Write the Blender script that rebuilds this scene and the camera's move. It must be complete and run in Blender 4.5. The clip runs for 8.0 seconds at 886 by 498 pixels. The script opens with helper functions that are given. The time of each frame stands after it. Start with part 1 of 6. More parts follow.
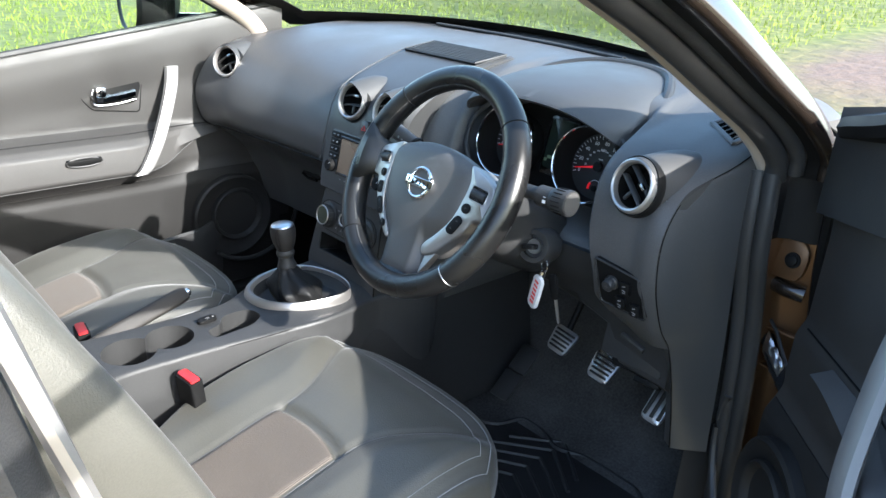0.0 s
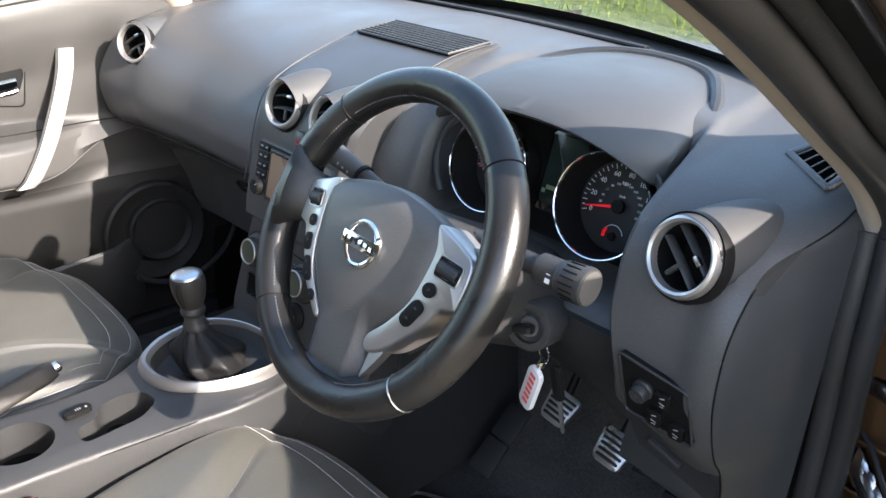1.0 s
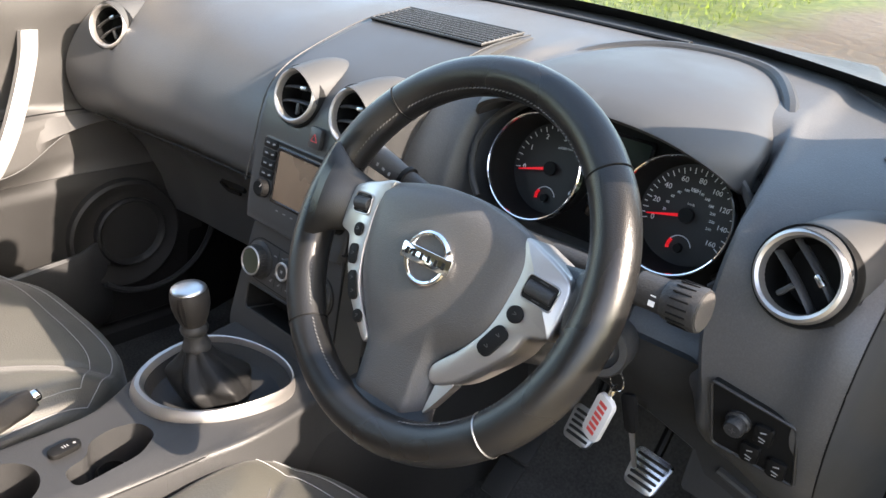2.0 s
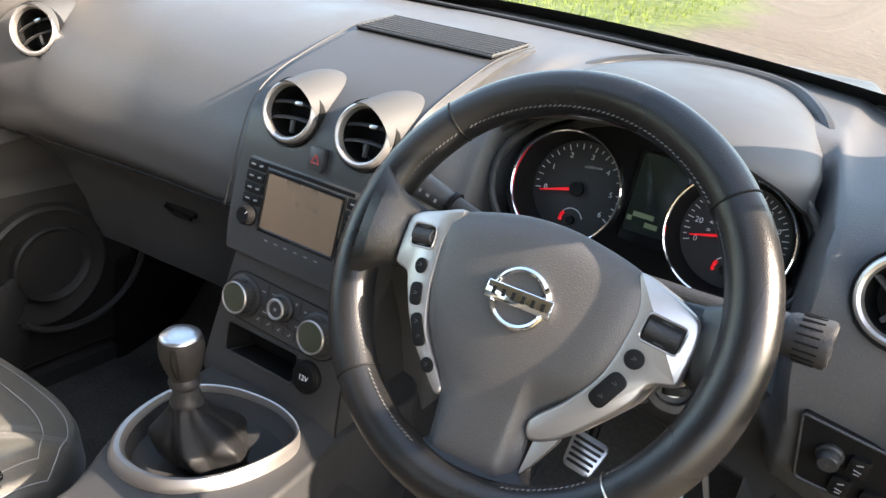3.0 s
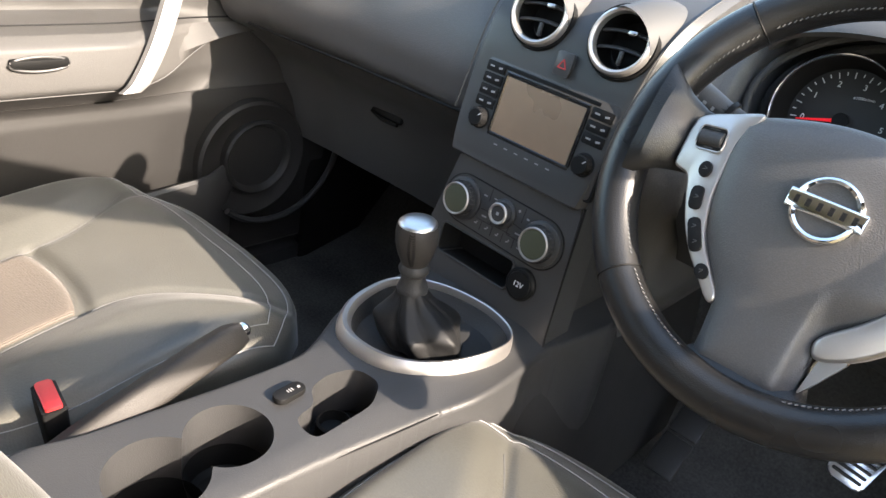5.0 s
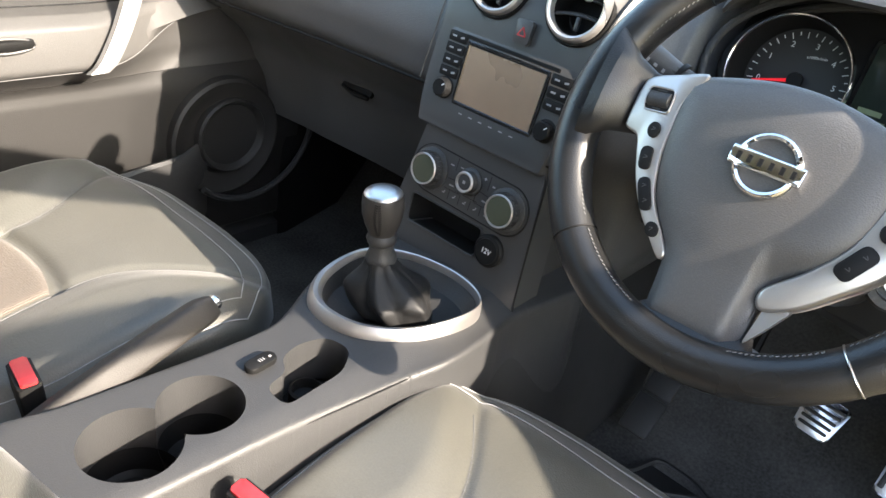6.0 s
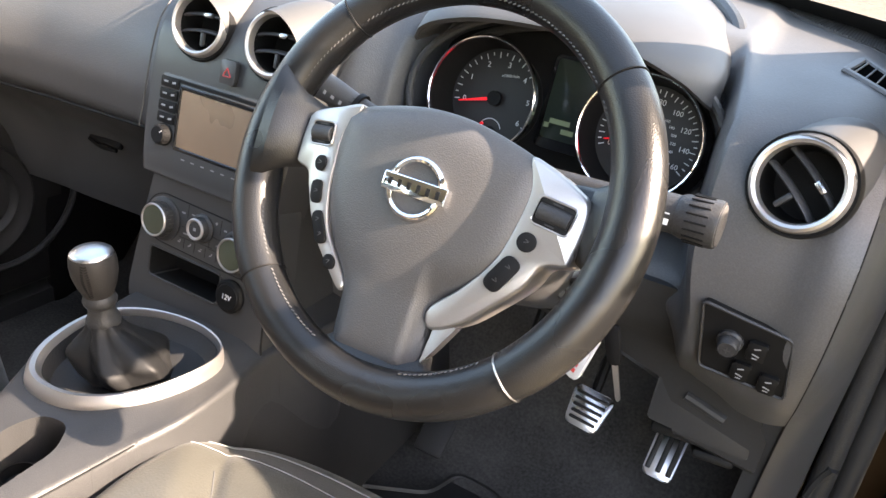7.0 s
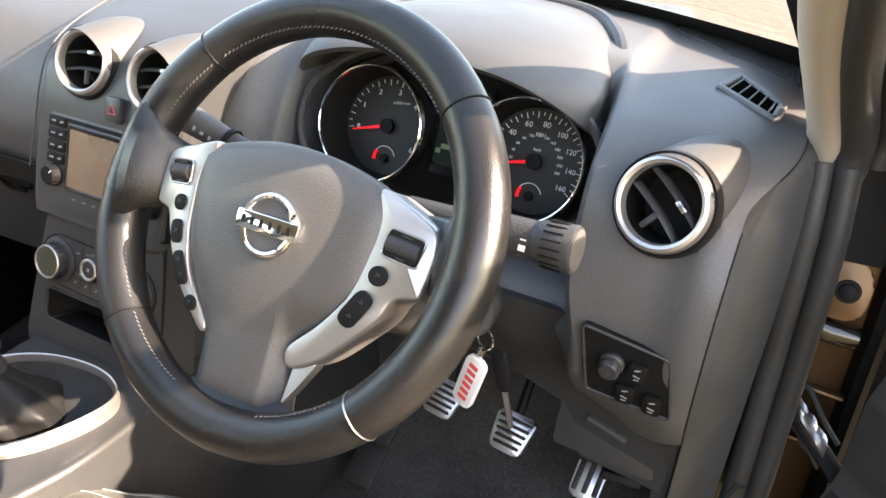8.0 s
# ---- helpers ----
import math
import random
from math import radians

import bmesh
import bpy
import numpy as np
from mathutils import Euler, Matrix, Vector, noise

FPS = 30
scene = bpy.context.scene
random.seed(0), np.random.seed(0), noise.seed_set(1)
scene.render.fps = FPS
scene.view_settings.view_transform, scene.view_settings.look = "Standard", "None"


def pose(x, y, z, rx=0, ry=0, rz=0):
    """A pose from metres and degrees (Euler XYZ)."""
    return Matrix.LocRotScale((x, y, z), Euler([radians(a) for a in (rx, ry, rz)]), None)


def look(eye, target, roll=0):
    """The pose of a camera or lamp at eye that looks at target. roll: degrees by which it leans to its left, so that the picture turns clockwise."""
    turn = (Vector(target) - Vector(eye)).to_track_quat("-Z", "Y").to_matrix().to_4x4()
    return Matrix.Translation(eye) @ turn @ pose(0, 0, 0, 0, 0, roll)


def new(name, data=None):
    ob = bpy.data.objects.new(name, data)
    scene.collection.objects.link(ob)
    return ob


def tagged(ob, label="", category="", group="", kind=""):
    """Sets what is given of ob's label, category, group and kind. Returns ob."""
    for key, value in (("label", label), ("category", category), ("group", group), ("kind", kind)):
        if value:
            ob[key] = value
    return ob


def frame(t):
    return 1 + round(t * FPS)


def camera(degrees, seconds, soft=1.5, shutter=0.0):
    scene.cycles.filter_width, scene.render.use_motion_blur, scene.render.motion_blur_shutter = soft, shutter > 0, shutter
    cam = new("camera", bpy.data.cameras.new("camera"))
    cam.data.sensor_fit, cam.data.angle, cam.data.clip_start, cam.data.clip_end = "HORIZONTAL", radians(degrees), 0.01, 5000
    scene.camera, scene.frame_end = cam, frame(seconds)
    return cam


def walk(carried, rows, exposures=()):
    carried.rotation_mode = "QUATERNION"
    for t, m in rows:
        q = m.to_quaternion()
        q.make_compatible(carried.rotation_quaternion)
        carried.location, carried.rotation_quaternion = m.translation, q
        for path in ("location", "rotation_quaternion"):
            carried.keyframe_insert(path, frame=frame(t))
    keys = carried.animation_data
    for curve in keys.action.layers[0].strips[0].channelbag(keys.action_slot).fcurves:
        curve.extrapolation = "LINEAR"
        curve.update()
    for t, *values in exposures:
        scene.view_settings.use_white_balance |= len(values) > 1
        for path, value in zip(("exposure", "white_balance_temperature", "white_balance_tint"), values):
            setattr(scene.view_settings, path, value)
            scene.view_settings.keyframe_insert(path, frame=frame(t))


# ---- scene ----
cam = camera(61.6, 8.0)
PATH = [
    (0, (1.221, -0.76, 1.381), (-0.105, 0.527, 0.617), 3.5),
    (0.5, (1.061, -0.639, 1.376), (-0.21, 0.696, 0.601), 2.7),
    (1, (0.941, -0.457, 1.359), (-0.323, 0.845, 0.519), 4.2),
    (1.5, (0.842, -0.418, 1.333), (-0.42, 0.849, 0.436), 5.6),
    (1.7, (0.821, -0.44, 1.327), (-0.413, 0.872, 0.457), 6.0),
    (2.8, (0.616, -0.498, 1.291), (-0.298, 1.095, 0.499), 8.0),
    (3, (0.583, -0.51, 1.285), (-0.324, 1.099, 0.516), 8.5),
    (3.5, (0.517, -0.532, 1.268), (-0.425, 1.062, 0.511), 9.6),
    (4, (0.489, -0.554, 1.245), (-0.544, 0.962, 0.448), 10.2),
    (4.5, (0.484, -0.579, 1.221), (-0.6, 0.861, 0.355), 11.3),
    (4.7, (0.487, -0.589, 1.211), (-0.614, 0.819, 0.313), 11.7),
    (5.8, (0.502, -0.615, 1.21), (-0.58, 0.748, 0.224), 11.1),
    (6, (0.524, -0.596, 1.215), (-0.529, 0.792, 0.233), 10.4),
    (6.5, (0.59, -0.537, 1.238), (-0.329, 0.978, 0.311), 9.0),
    (7, (0.648, -0.493, 1.244), (-0.145, 1.125, 0.378), 8.3),
    (7.5, (0.691, -0.462, 1.253), (-0.057, 1.197, 0.422), 7.6),
    (8, (0.726, -0.435, 1.262), (-0.029, 1.229, 0.448), 6.6),
]
EXPOSURE = [(0.0, 2.78, 6050, 10), (0.6, 2.84, 6400, 14), (1.2, 2.92, 6800, 17), (2.8, 3.2, 7600, 18), (4.2, 3.25, 7600, 18), (5.2, 3.30, 7300, 16), (5.9, 3.42, 7200, 14), (6.5, 3.58, 7600, 18), (7.0, 3.74, 8000, 21), (8.0, 3.7, 8300, 21)]
walk(cam, [(t, look(eye, target, roll)) for t, eye, target, roll in PATH], EXPOSURE)

# ---- world, sun, exposure ----
SUN_A, SUN_B = 1.85, 0.20          # sun's lean to the car's right and front for each metre of height
sun_dir = Vector((SUN_A, SUN_B, 1.0)).normalized()
world = bpy.data.worlds.new("sky")
scene.world = world
world.use_nodes = True
wn = world.node_tree
sky = wn.nodes.new("ShaderNodeTexSky")
sky.sky_type = "NISHITA"
sky.sun_disc = False
sky.sun_elevation = math.asin(sun_dir.z)
sky.sun_rotation = math.atan2(sun_dir.x, sun_dir.y)
sky.dust_density = 1.5
wn.links.new(sky.outputs[0], wn.nodes["Background"].inputs[0])
wn.nodes["Background"].inputs[1].default_value = 0.15
sun_data = bpy.data.lights.new("sun", "SUN")
sun_data.energy = 2.7
sun_data.angle = radians(0.53)
sun_data.color = (1.0, 0.95, 0.87)
sun = new("sun", sun_data)
sun.matrix_basis = look(sun_dir * 30, (0, 0, 0))


# ---- materials ----
def ramp(nt, fac, stops):
    node = nt.nodes.new("ShaderNodeValToRGB")
    while len(node.color_ramp.elements) < len(stops):
        node.color_ramp.elements.new(0.5)
    for e, (p, c) in zip(node.color_ramp.elements, stops):
        e.position, e.color = p, (*c, 1)
    nt.links.new(fac, node.inputs[0])
    return node.outputs[0]


def material(name, dark, light, rough=0.5, metal=0.0, grain=300.0, bump=0.0, patch=6.0, kind="noise", rough_var=0.1, coat=0.0, spec=0.5, glow=None, sheen=0.0):
    """Two-scale colour: fine grain and broad patches, between two shades, with fine relief."""
    m = bpy.data.materials.new(name)
    m.use_nodes = True
    nt = m.node_tree
    b = nt.nodes["Principled BSDF"]
    co = nt.nodes.new("ShaderNodeTexCoord").outputs["Object"]

    def tex(kind_, scale, detail=3.0):
        n = nt.nodes.new("ShaderNodeTexVoronoi" if kind_ == "cell" else "ShaderNodeTexNoise")
        n.inputs["Scale"].default_value = scale
        if kind_ != "cell":
            n.inputs["Detail"].default_value = detail
        nt.links.new(co, n.inputs["Vector"])
        return n.outputs[0]
    broad = tex("noise", patch)
    fine = tex(kind, grain)
    mix = nt.nodes.new("ShaderNodeMath")
    mix.operation = "MULTIPLY_ADD"
    nt.links.new(fine, mix.inputs[0])
    mix.inputs[1].default_value = 0.45
    half = nt.nodes.new("ShaderNodeMath")
    half.operation = "MULTIPLY"
    nt.links.new(broad, half.inputs[0])
    half.inputs[1].default_value = 0.6
    nt.links.new(half.outputs[0], mix.inputs[2])
    nt.links.new(ramp(nt, mix.outputs[0], [(0.25, dark), (0.8, light)]), b.inputs["Base Color"])
    r = nt.nodes.new("ShaderNodeMapRange")
    nt.links.new(broad, r.inputs[0])
    r.inputs[1].default_value, r.inputs[2].default_value = 0.3, 0.7
    r.inputs[3].default_value, r.inputs[4].default_value = max(0.02, rough - rough_var), min(1.0, rough + rough_var)
    nt.links.new(r.outputs[0], b.inputs["Roughness"])
    b.inputs["Metallic"].default_value = metal
    b.inputs["Specular IOR Level"].default_value = spec
    if sheen:
        b.inputs["Sheen Weight"].default_value = sheen
        b.inputs["Sheen Roughness"].default_value = 0.35
    if coat:
        b.inputs["Coat Weight"].default_value = coat
        b.inputs["Coat Roughness"].default_value = 0.04
    if bump:
        n = nt.nodes.new("ShaderNodeBump")
        n.inputs["Strength"].default_value = min(1.0, bump)
        n.inputs["Distance"].default_value = 0.0006
        nt.links.new(fine, n.inputs["Height"])
        nt.links.new(n.outputs[0], b.inputs["Normal"])
    if glow:
        b.inputs["Emission Color"].default_value = (*glow[:3], 1)
        b.inputs["Emission Strength"].default_value = glow[3]
    return m


def grey(v, w=1.0):
    return (v * w, v, v / w)


def glass(name, tint=(0.9, 0.95, 0.93), rough=0.0):
    """A thin pane: mostly clear, with a surface gloss."""
    m = bpy.data.materials.new(name)
    m.use_nodes = True
    nt = m.node_tree
    nt.nodes.remove(nt.nodes["Principled BSDF"])
    clear, gloss = nt.nodes.new("ShaderNodeBsdfTransparent"), nt.nodes.new("ShaderNodeBsdfGlossy")
    clear.inputs[0].default_value = (*tint, 1)
    gloss.inputs["Roughness"].default_value = rough + 0.01
    fr, mx = nt.nodes.new("ShaderNodeLayerWeight"), nt.nodes.new("ShaderNodeMixShader")
    bend = nt.nodes.new("ShaderNodeMath")
    bend.operation = "POWER"
    nt.links.new(fr.outputs["Facing"], bend.inputs[0])
    bend.inputs[1].default_value = 5.0
    gain = nt.nodes.new("ShaderNodeMath")
    gain.operation = "MULTIPLY_ADD"
    nt.links.new(bend.outputs[0], gain.inputs[0])
    gain.inputs[1].default_value, gain.inputs[2].default_value = 0.6, 0.025
    nt.links.new(gain.outputs[0], mx.inputs[0])
    nt.links.new(clear.outputs[0], mx.inputs[1])
    nt.links.new(gloss.outputs[0], mx.inputs[2])
    nt.links.new(mx.outputs[0], nt.nodes["Material Output"].inputs[0])
    return m


PAD = material("soft_dash_plastic", grey(0.057, 1.01), grey(0.081, 1.01), 0.46, grain=560, bump=0.26, kind="cell", spec=0.4)
ENDCAP = material("smooth_dark_end_plastic", grey(0.048), grey(0.064), 0.38, grain=700, bump=0.15, kind="cell", spec=0.55)
HARD = material("hard_dark_plastic", grey(0.023), grey(0.038), 0.45, grain=480, bump=0.35, kind="cell", spec=0.33)
STACK = material("charcoal_panel_plastic", grey(0.034), grey(0.045), 0.38, grain=900, bump=0.1, spec=0.4)
CONSOLE = material("grey_console_plastic", grey(0.025, 1.0), grey(0.036, 1.0), 0.46, grain=800, bump=0.3, kind="cell", spec=0.35)
BLACK = material("matt_black_plastic", grey(0.005), grey(0.010), 0.55, grain=600, bump=0.1, spec=0.14)
# black without gloss: the darkness of a deep hollow, painted on flat sheets
VOID = material("painted_cavity_shade", grey(0.0015), grey(0.003), 0.9, grain=300, spec=0.0)
GLOSS = material("gloss_black_plastic", grey(0.008), grey(0.012), 0.12, grain=40, rough_var=0.04)
SILVER = material("satin_silver_paint", grey(0.41, 1.05), grey(0.48, 1.05), 0.38, metal=0.85, grain=1200, patch=9, rough_var=0.05)
CHROME = material("chrome", grey(0.75), grey(0.85), 0.08, metal=1.0, grain=60, rough_var=0.04)
STEEL = material("brushed_steel", grey(0.5), grey(0.62), 0.3, metal=1.0, grain=500, rough_var=0.08)
LEATHER = material("black_grained_leather", grey(0.006), grey(0.012), 0.31, grain=900, bump=0.24, kind="cell", rough_var=0.10, spec=0.40)
GRIP = material("worn_grip_vinyl", grey(0.019, 1.10), grey(0.029, 1.10), 0.55, grain=700, bump=0.25, kind="cell", spec=0.25)
GAITER = material("soft_black_leather", grey(0.007), grey(0.013), 0.52, grain=1200, bump=0.25, kind="cell", rough_var=0.10, spec=0.28)
AIRBAG = material("grained_airbag_cover", grey(0.047, 1.02), grey(0.070, 1.05), 0.42, grain=780, bump=0.34, kind="cell")
CLOTH = material("grey_woven_seat_cloth", (.051, .049, .041), (.079, .076, .064), 0.45, grain=420, bump=0.7, spec=0.55, sheen=0.14)
CLOTH_C = material("ribbed_seat_centre_cloth", (.072, .060, .049), (.122, .101, .082), 0.62, grain=330, bump=1.0, spec=0.3, sheen=0.10)
rib_nt = CLOTH_C.node_tree
rib = rib_nt.nodes.new("ShaderNodeTexWave")
rib.bands_direction = "X"
rib.inputs["Scale"].default_value = 105.0
rib.inputs["Distortion"].default_value = 0.4
rib_nt.links.new(rib_nt.nodes["Texture Coordinate"].outputs["Object"], rib.inputs["Vector"])
rib_bump = rib_nt.nodes.new("ShaderNodeBump")
rib_bump.inputs["Strength"].default_value = 0.4
rib_bump.inputs["Distance"].default_value = 0.0012
rib_nt.links.new(rib.outputs[0], rib_bump.inputs["Height"])
rib_nt.links.new(rib_nt.nodes["Bump"].outputs[0], rib_bump.inputs["Normal"])
rib_nt.links.new(rib_bump.outputs[0], rib_nt.nodes["Principled BSDF"].inputs["Normal"])
STITCH = material("pale_thread", grey(0.2), grey(0.28), 0.8, grain=900)
THREAD = material("grey_thread", grey(0.07), grey(0.11), 0.8, grain=900)
CARPET = material("black_carpet", grey(0.014, 1.04), grey(0.095, 1.03), 0.98, grain=190, bump=1.0, spec=0.05)
RUBBER = material("black_rubber", grey(0.020), grey(0.033), 0.5, grain=300, bump=0.2, spec=0.3)
RED = material("red_plastic", (0.36, 0.016, 0.020), (0.46, 0.03, 0.03), 0.4, grain=200)
NEEDLE = material("lit_red_needle", (0.5, 0.006, 0.012), (0.6, 0.01, 0.02), 0.4, glow=(1.0, 0.01, 0.02, 0.05))
WHITE = material("white_print", grey(0.62), grey(0.7), 0.6)
DIAL = material("dial_face", grey(0.012), grey(0.018), 0.5, grain=500)
# dark glass; the brown it reflects is painted into the base colour
SCREEN = material("display_glass_with_reflection", (0.22, 0.15, 0.10), (0.30, 0.20, 0.13), 0.30, metal=0.3, grain=30, patch=9, rough_var=0.05)
VISOR = material("smooth_grey_hood_plastic", grey(0.038), grey(0.052), 0.5, grain=900, bump=0.15, kind="cell")
LCD = material("dim_green_display", (0.022, 0.032, 0.026), (0.03, 0.042, 0.032), 0.2)
DIALFACE = material("dull_green_dial_face", (0.040, 0.046, 0.030), (0.055, 0.062, 0.040), 0.35, grain=600)
LCD_ON = material("lit_display_digits", (0.06, 0.09, 0.07), (0.08, 0.11, 0.08), 0.4, glow=(0.5, 0.8, 0.5, 0.01))
DOORTRIM = material("grey_door_trim", grey(0.026, 1.05), grey(0.036, 1.05), 0.48, grain=800, bump=0.25, kind="cell", spec=0.55)
ARMREST = material("padded_armrest_vinyl", grey(0.053, 1.04), grey(0.073, 1.04), 0.55, grain=700, bump=0.35, kind="cell", spec=0.3)
HOODED = material("dull_silver_paint", grey(0.048, 1.0), grey(0.062, 1.0), 0.55, grain=1200, patch=9, rough_var=0.05, spec=0.25)
# door plastic, darkened to carry the shade low on the door
LOWDOOR = material("door_plastic_with_painted_shade", grey(0.012, 1.05), grey(0.019, 1.05), 0.55, grain=800, bump=0.3, kind="cell", spec=0.3)
PILLAR = material("beige_pillar_trim", (0.32, 0.275, 0.23), (0.38, 0.325, 0.275), 0.75, grain=700, bump=0.3)
PAINT = material("dark_bronze_car_paint", (0.02, 0.015, 0.012), (0.03, 0.022, 0.016), 0.20, metal=0.4, grain=900, coat=0.6, rough_var=0.03)
JAMB = material("bronze_jamb_paint", (0.115, 0.061, 0.029), (0.150, 0.082, 0.040), 0.38, metal=0.6, grain=900, rough_var=0.03)
PULL = material("satin_pull_paint", grey(0.17, 1.03), grey(0.21, 1.03), 0.42, metal=0.5, grain=1200, patch=9, rough_var=0.05)
HEADLINER = material("pale_headlining", grey(0.42, 1.03), grey(0.5, 1.03), 0.95, grain=500, bump=0.4)
PLASTIC_W = material("clear_white_acrylic", grey(0.62), grey(0.7), 0.15)
ORANGE = material("red_print", (0.6, 0.05, 0.05), (0.7, 0.08, 0.07), 0.5)
MIRROR = material("mirror_glass", grey(0.85), grey(0.9), 0.02, metal=1.0, rough_var=0.0)
PANE = glass("clear_window_glass")


# ---- mesh helpers ----
def put_mesh(name, bm, mat, sharp=35):
    bmesh.ops.recalc_face_normals(bm, faces=bm.faces)
    me = bpy.data.meshes.new(name)
    bm.to_mesh(me)
    bm.free()
    me.polygons.foreach_set("use_smooth", [True] * len(me.polygons))
    me.set_sharp_from_angle(angle=radians(sharp))
    me.materials.append(mat)
    return new(name, me)


WHERE = {}


def thing(name, loc, label, category, group="", kind=""):
    ob = new(name)
    ob.empty_display_size = 0.05
    ob.location = loc
    WHERE[ob.name] = Vector(loc)
    return tagged(ob, label, category, group, kind)


def part(name, bm, mat, parent, label="", sharp=35):
    """A mesh given in world places, as a part of a thing or of a part."""
    ob = put_mesh(name, bm, mat, sharp)
    ob.parent = parent
    if parent.name in WHERE:
        ob.matrix_parent_inverse = Matrix.Translation(-WHERE[parent.name])
    if label:
        ob["label"] = label
    return ob


def solo(name, bm, mat, label, category, kind="", sharp=35):
    return tagged(put_mesh(name, bm, mat, sharp), label, category, "", kind)


def join(*bms):
    out = bmesh.new()
    for b in bms:
        me = bpy.data.meshes.new("tmp")
        b.to_mesh(me)
        b.free()
        out.from_mesh(me)
        bpy.data.meshes.remove(me)
    return out


def rbox(sx, sy, sz, m=Matrix(), bevel=0.003, seg=2):
    bm = bmesh.new()
    bmesh.ops.create_cube(bm, size=1.0, matrix=Matrix.Diagonal((sx, sy, sz, 1)))
    if bevel:
        bmesh.ops.bevel(bm, geom=bm.edges[:], offset=bevel, segments=seg, affect="EDGES", profile=0.5)
    bm.transform(m)
    return bm


def prism(pts, z0, z1, m=Matrix(), bevel=0.0, seg=2, top_only=False):
    """A flat outline in the local x-y plane, given depth."""
    bm = bmesh.new()
    low = [bm.verts.new((x, y, z0)) for x, y in pts]
    high = [bm.verts.new((x, y, z1)) for x, y in pts]
    n = len(pts)
    bm.faces.new(low[::-1])
    bm.faces.new(high)
    for i in range(n):
        bm.faces.new((low[i], low[(i + 1) % n], high[(i + 1) % n], high[i]))
    if bevel:
        bm.edges.ensure_lookup_table()
        es = [e for e in bm.edges if all(abs(v.co.z - z1) < 1e-6 for v in e.verts) or (not top_only and all(abs(v.co.z - z0) < 1e-6 for v in e.verts))]
        bmesh.ops.bevel(bm, geom=es, offset=bevel, segments=seg, affect="EDGES", profile=0.5)
    bm.transform(m)
    return bm


def lathe(profile, m=Matrix(), n=40, sx=1.0, sy=1.0):
    """Turns a profile of (radius, height) round the local z axis."""
    bm = bmesh.new()
    rings = []
    for r, z in profile:
        if r < 1e-6:
            rings.append([bm.verts.new((0, 0, z))])
        else:
            rings.append([bm.verts.new((sx * r * math.cos(2 * math.pi * k / n), sy * r * math.sin(2 * math.pi * k / n), z)) for k in range(n)])
    for a, b in zip(rings, rings[1:]):
        for k in range(n):
            vs = [a[k % len(a)], a[(k + 1) % n % len(a)], b[(k + 1) % n % len(b)], b[k % len(b)]]
            vs = list(dict.fromkeys(vs))
            if len(vs) > 2:
                bm.faces.new(vs)
    bm.transform(m)
    return bm


def skin(sections, closed=True, caps=True):
    """A surface through sections of equally many points."""
    bm = bmesh.new()
    rows = [[bm.verts.new(p) for p in s] for s in sections]
    n = len(rows[0])
    for a, b in zip(rows, rows[1:]):
        for k in range(n if closed else n - 1):
            bm.faces.new((a[k], a[(k + 1) % n], b[(k + 1) % n], b[k]))
    if closed and caps:
        bm.faces.new(rows[0][::-1])
        bm.faces.new(rows[-1])
    return bm


def curve(pts, n, loop=False):
    """Smooth points through the given ones."""
    p = [np.array(q, float) for q in pts]
    if loop:
        p = [p[-1]] + p + [p[0], p[1]]
    else:
        p = [2 * p[0] - p[1]] + p + [2 * p[-1] - p[-2]]
    seg = len(p) - 3
    out = []
    for i in range(n):
        u = i / n * seg if loop else i / (n - 1) * seg
        k = min(int(u), seg - 1)
        t = u - k
        a, b, c, d = p[k:k + 4]
        out.append(0.5 * (2 * b + (c - a) * t + (2 * a - 5 * b + 4 * c - d) * t * t + (3 * b - a - 3 * c + d) * t ** 3))
    return out


def tube(pts, r, n=10, loop=False, sx=1.0, up=(0, 0, 1)):
    """A round or oval rod along points; r is a number or a function of 0..1."""
    pts = [Vector(p) for p in pts]
    secs = []
    c = len(pts)
    for i, p in enumerate(pts):
        d = (pts[(i + 1) % c] - pts[i - 1]) if loop or 0 < i < c - 1 else (pts[1] - pts[0] if i == 0 else pts[-1] - pts[-2])
        d.normalize()
        s = d.cross(Vector(up))
        if s.length < 1e-4:
            s = d.cross(Vector((0, 1, 0)))
        s.normalize()
        u = s.cross(d)
        rr = r(i / max(1, c - 1)) if callable(r) else r
        secs.append([p + rr * (sx * math.cos(2 * math.pi * k / n) * s + math.sin(2 * math.pi * k / n) * u) for k in range(n)])
    if loop:
        return skin(secs + [secs[0]], caps=False)
    return skin(secs)


def outline_round(pts, r, seg=4):
    """Rounds the corners of a flat outline."""
    out = []
    n = len(pts)
    for i in range(n):
        p, a, b = (np.array(q, float) for q in (pts[i], pts[i - 1], pts[(i + 1) % n]))
        da, db = a - p, b - p
        la, lb = np.linalg.norm(da), np.linalg.norm(db)
        k = min(r, la * 0.45, lb * 0.45)
        s, e = p + da / la * k, p + db / lb * k
        for j in range(seg + 1):
            t = j / seg
            out.append(tuple((1 - t) ** 2 * s + 2 * t * (1 - t) * p + t * t * e))
    return out


def rrect(w, h, r, cx=0.0, cy=0.0):
    return outline_round([(cx - w / 2, cy - h / 2), (cx + w / 2, cy - h / 2), (cx + w / 2, cy + h / 2), (cx - w / 2, cy + h / 2)], r)


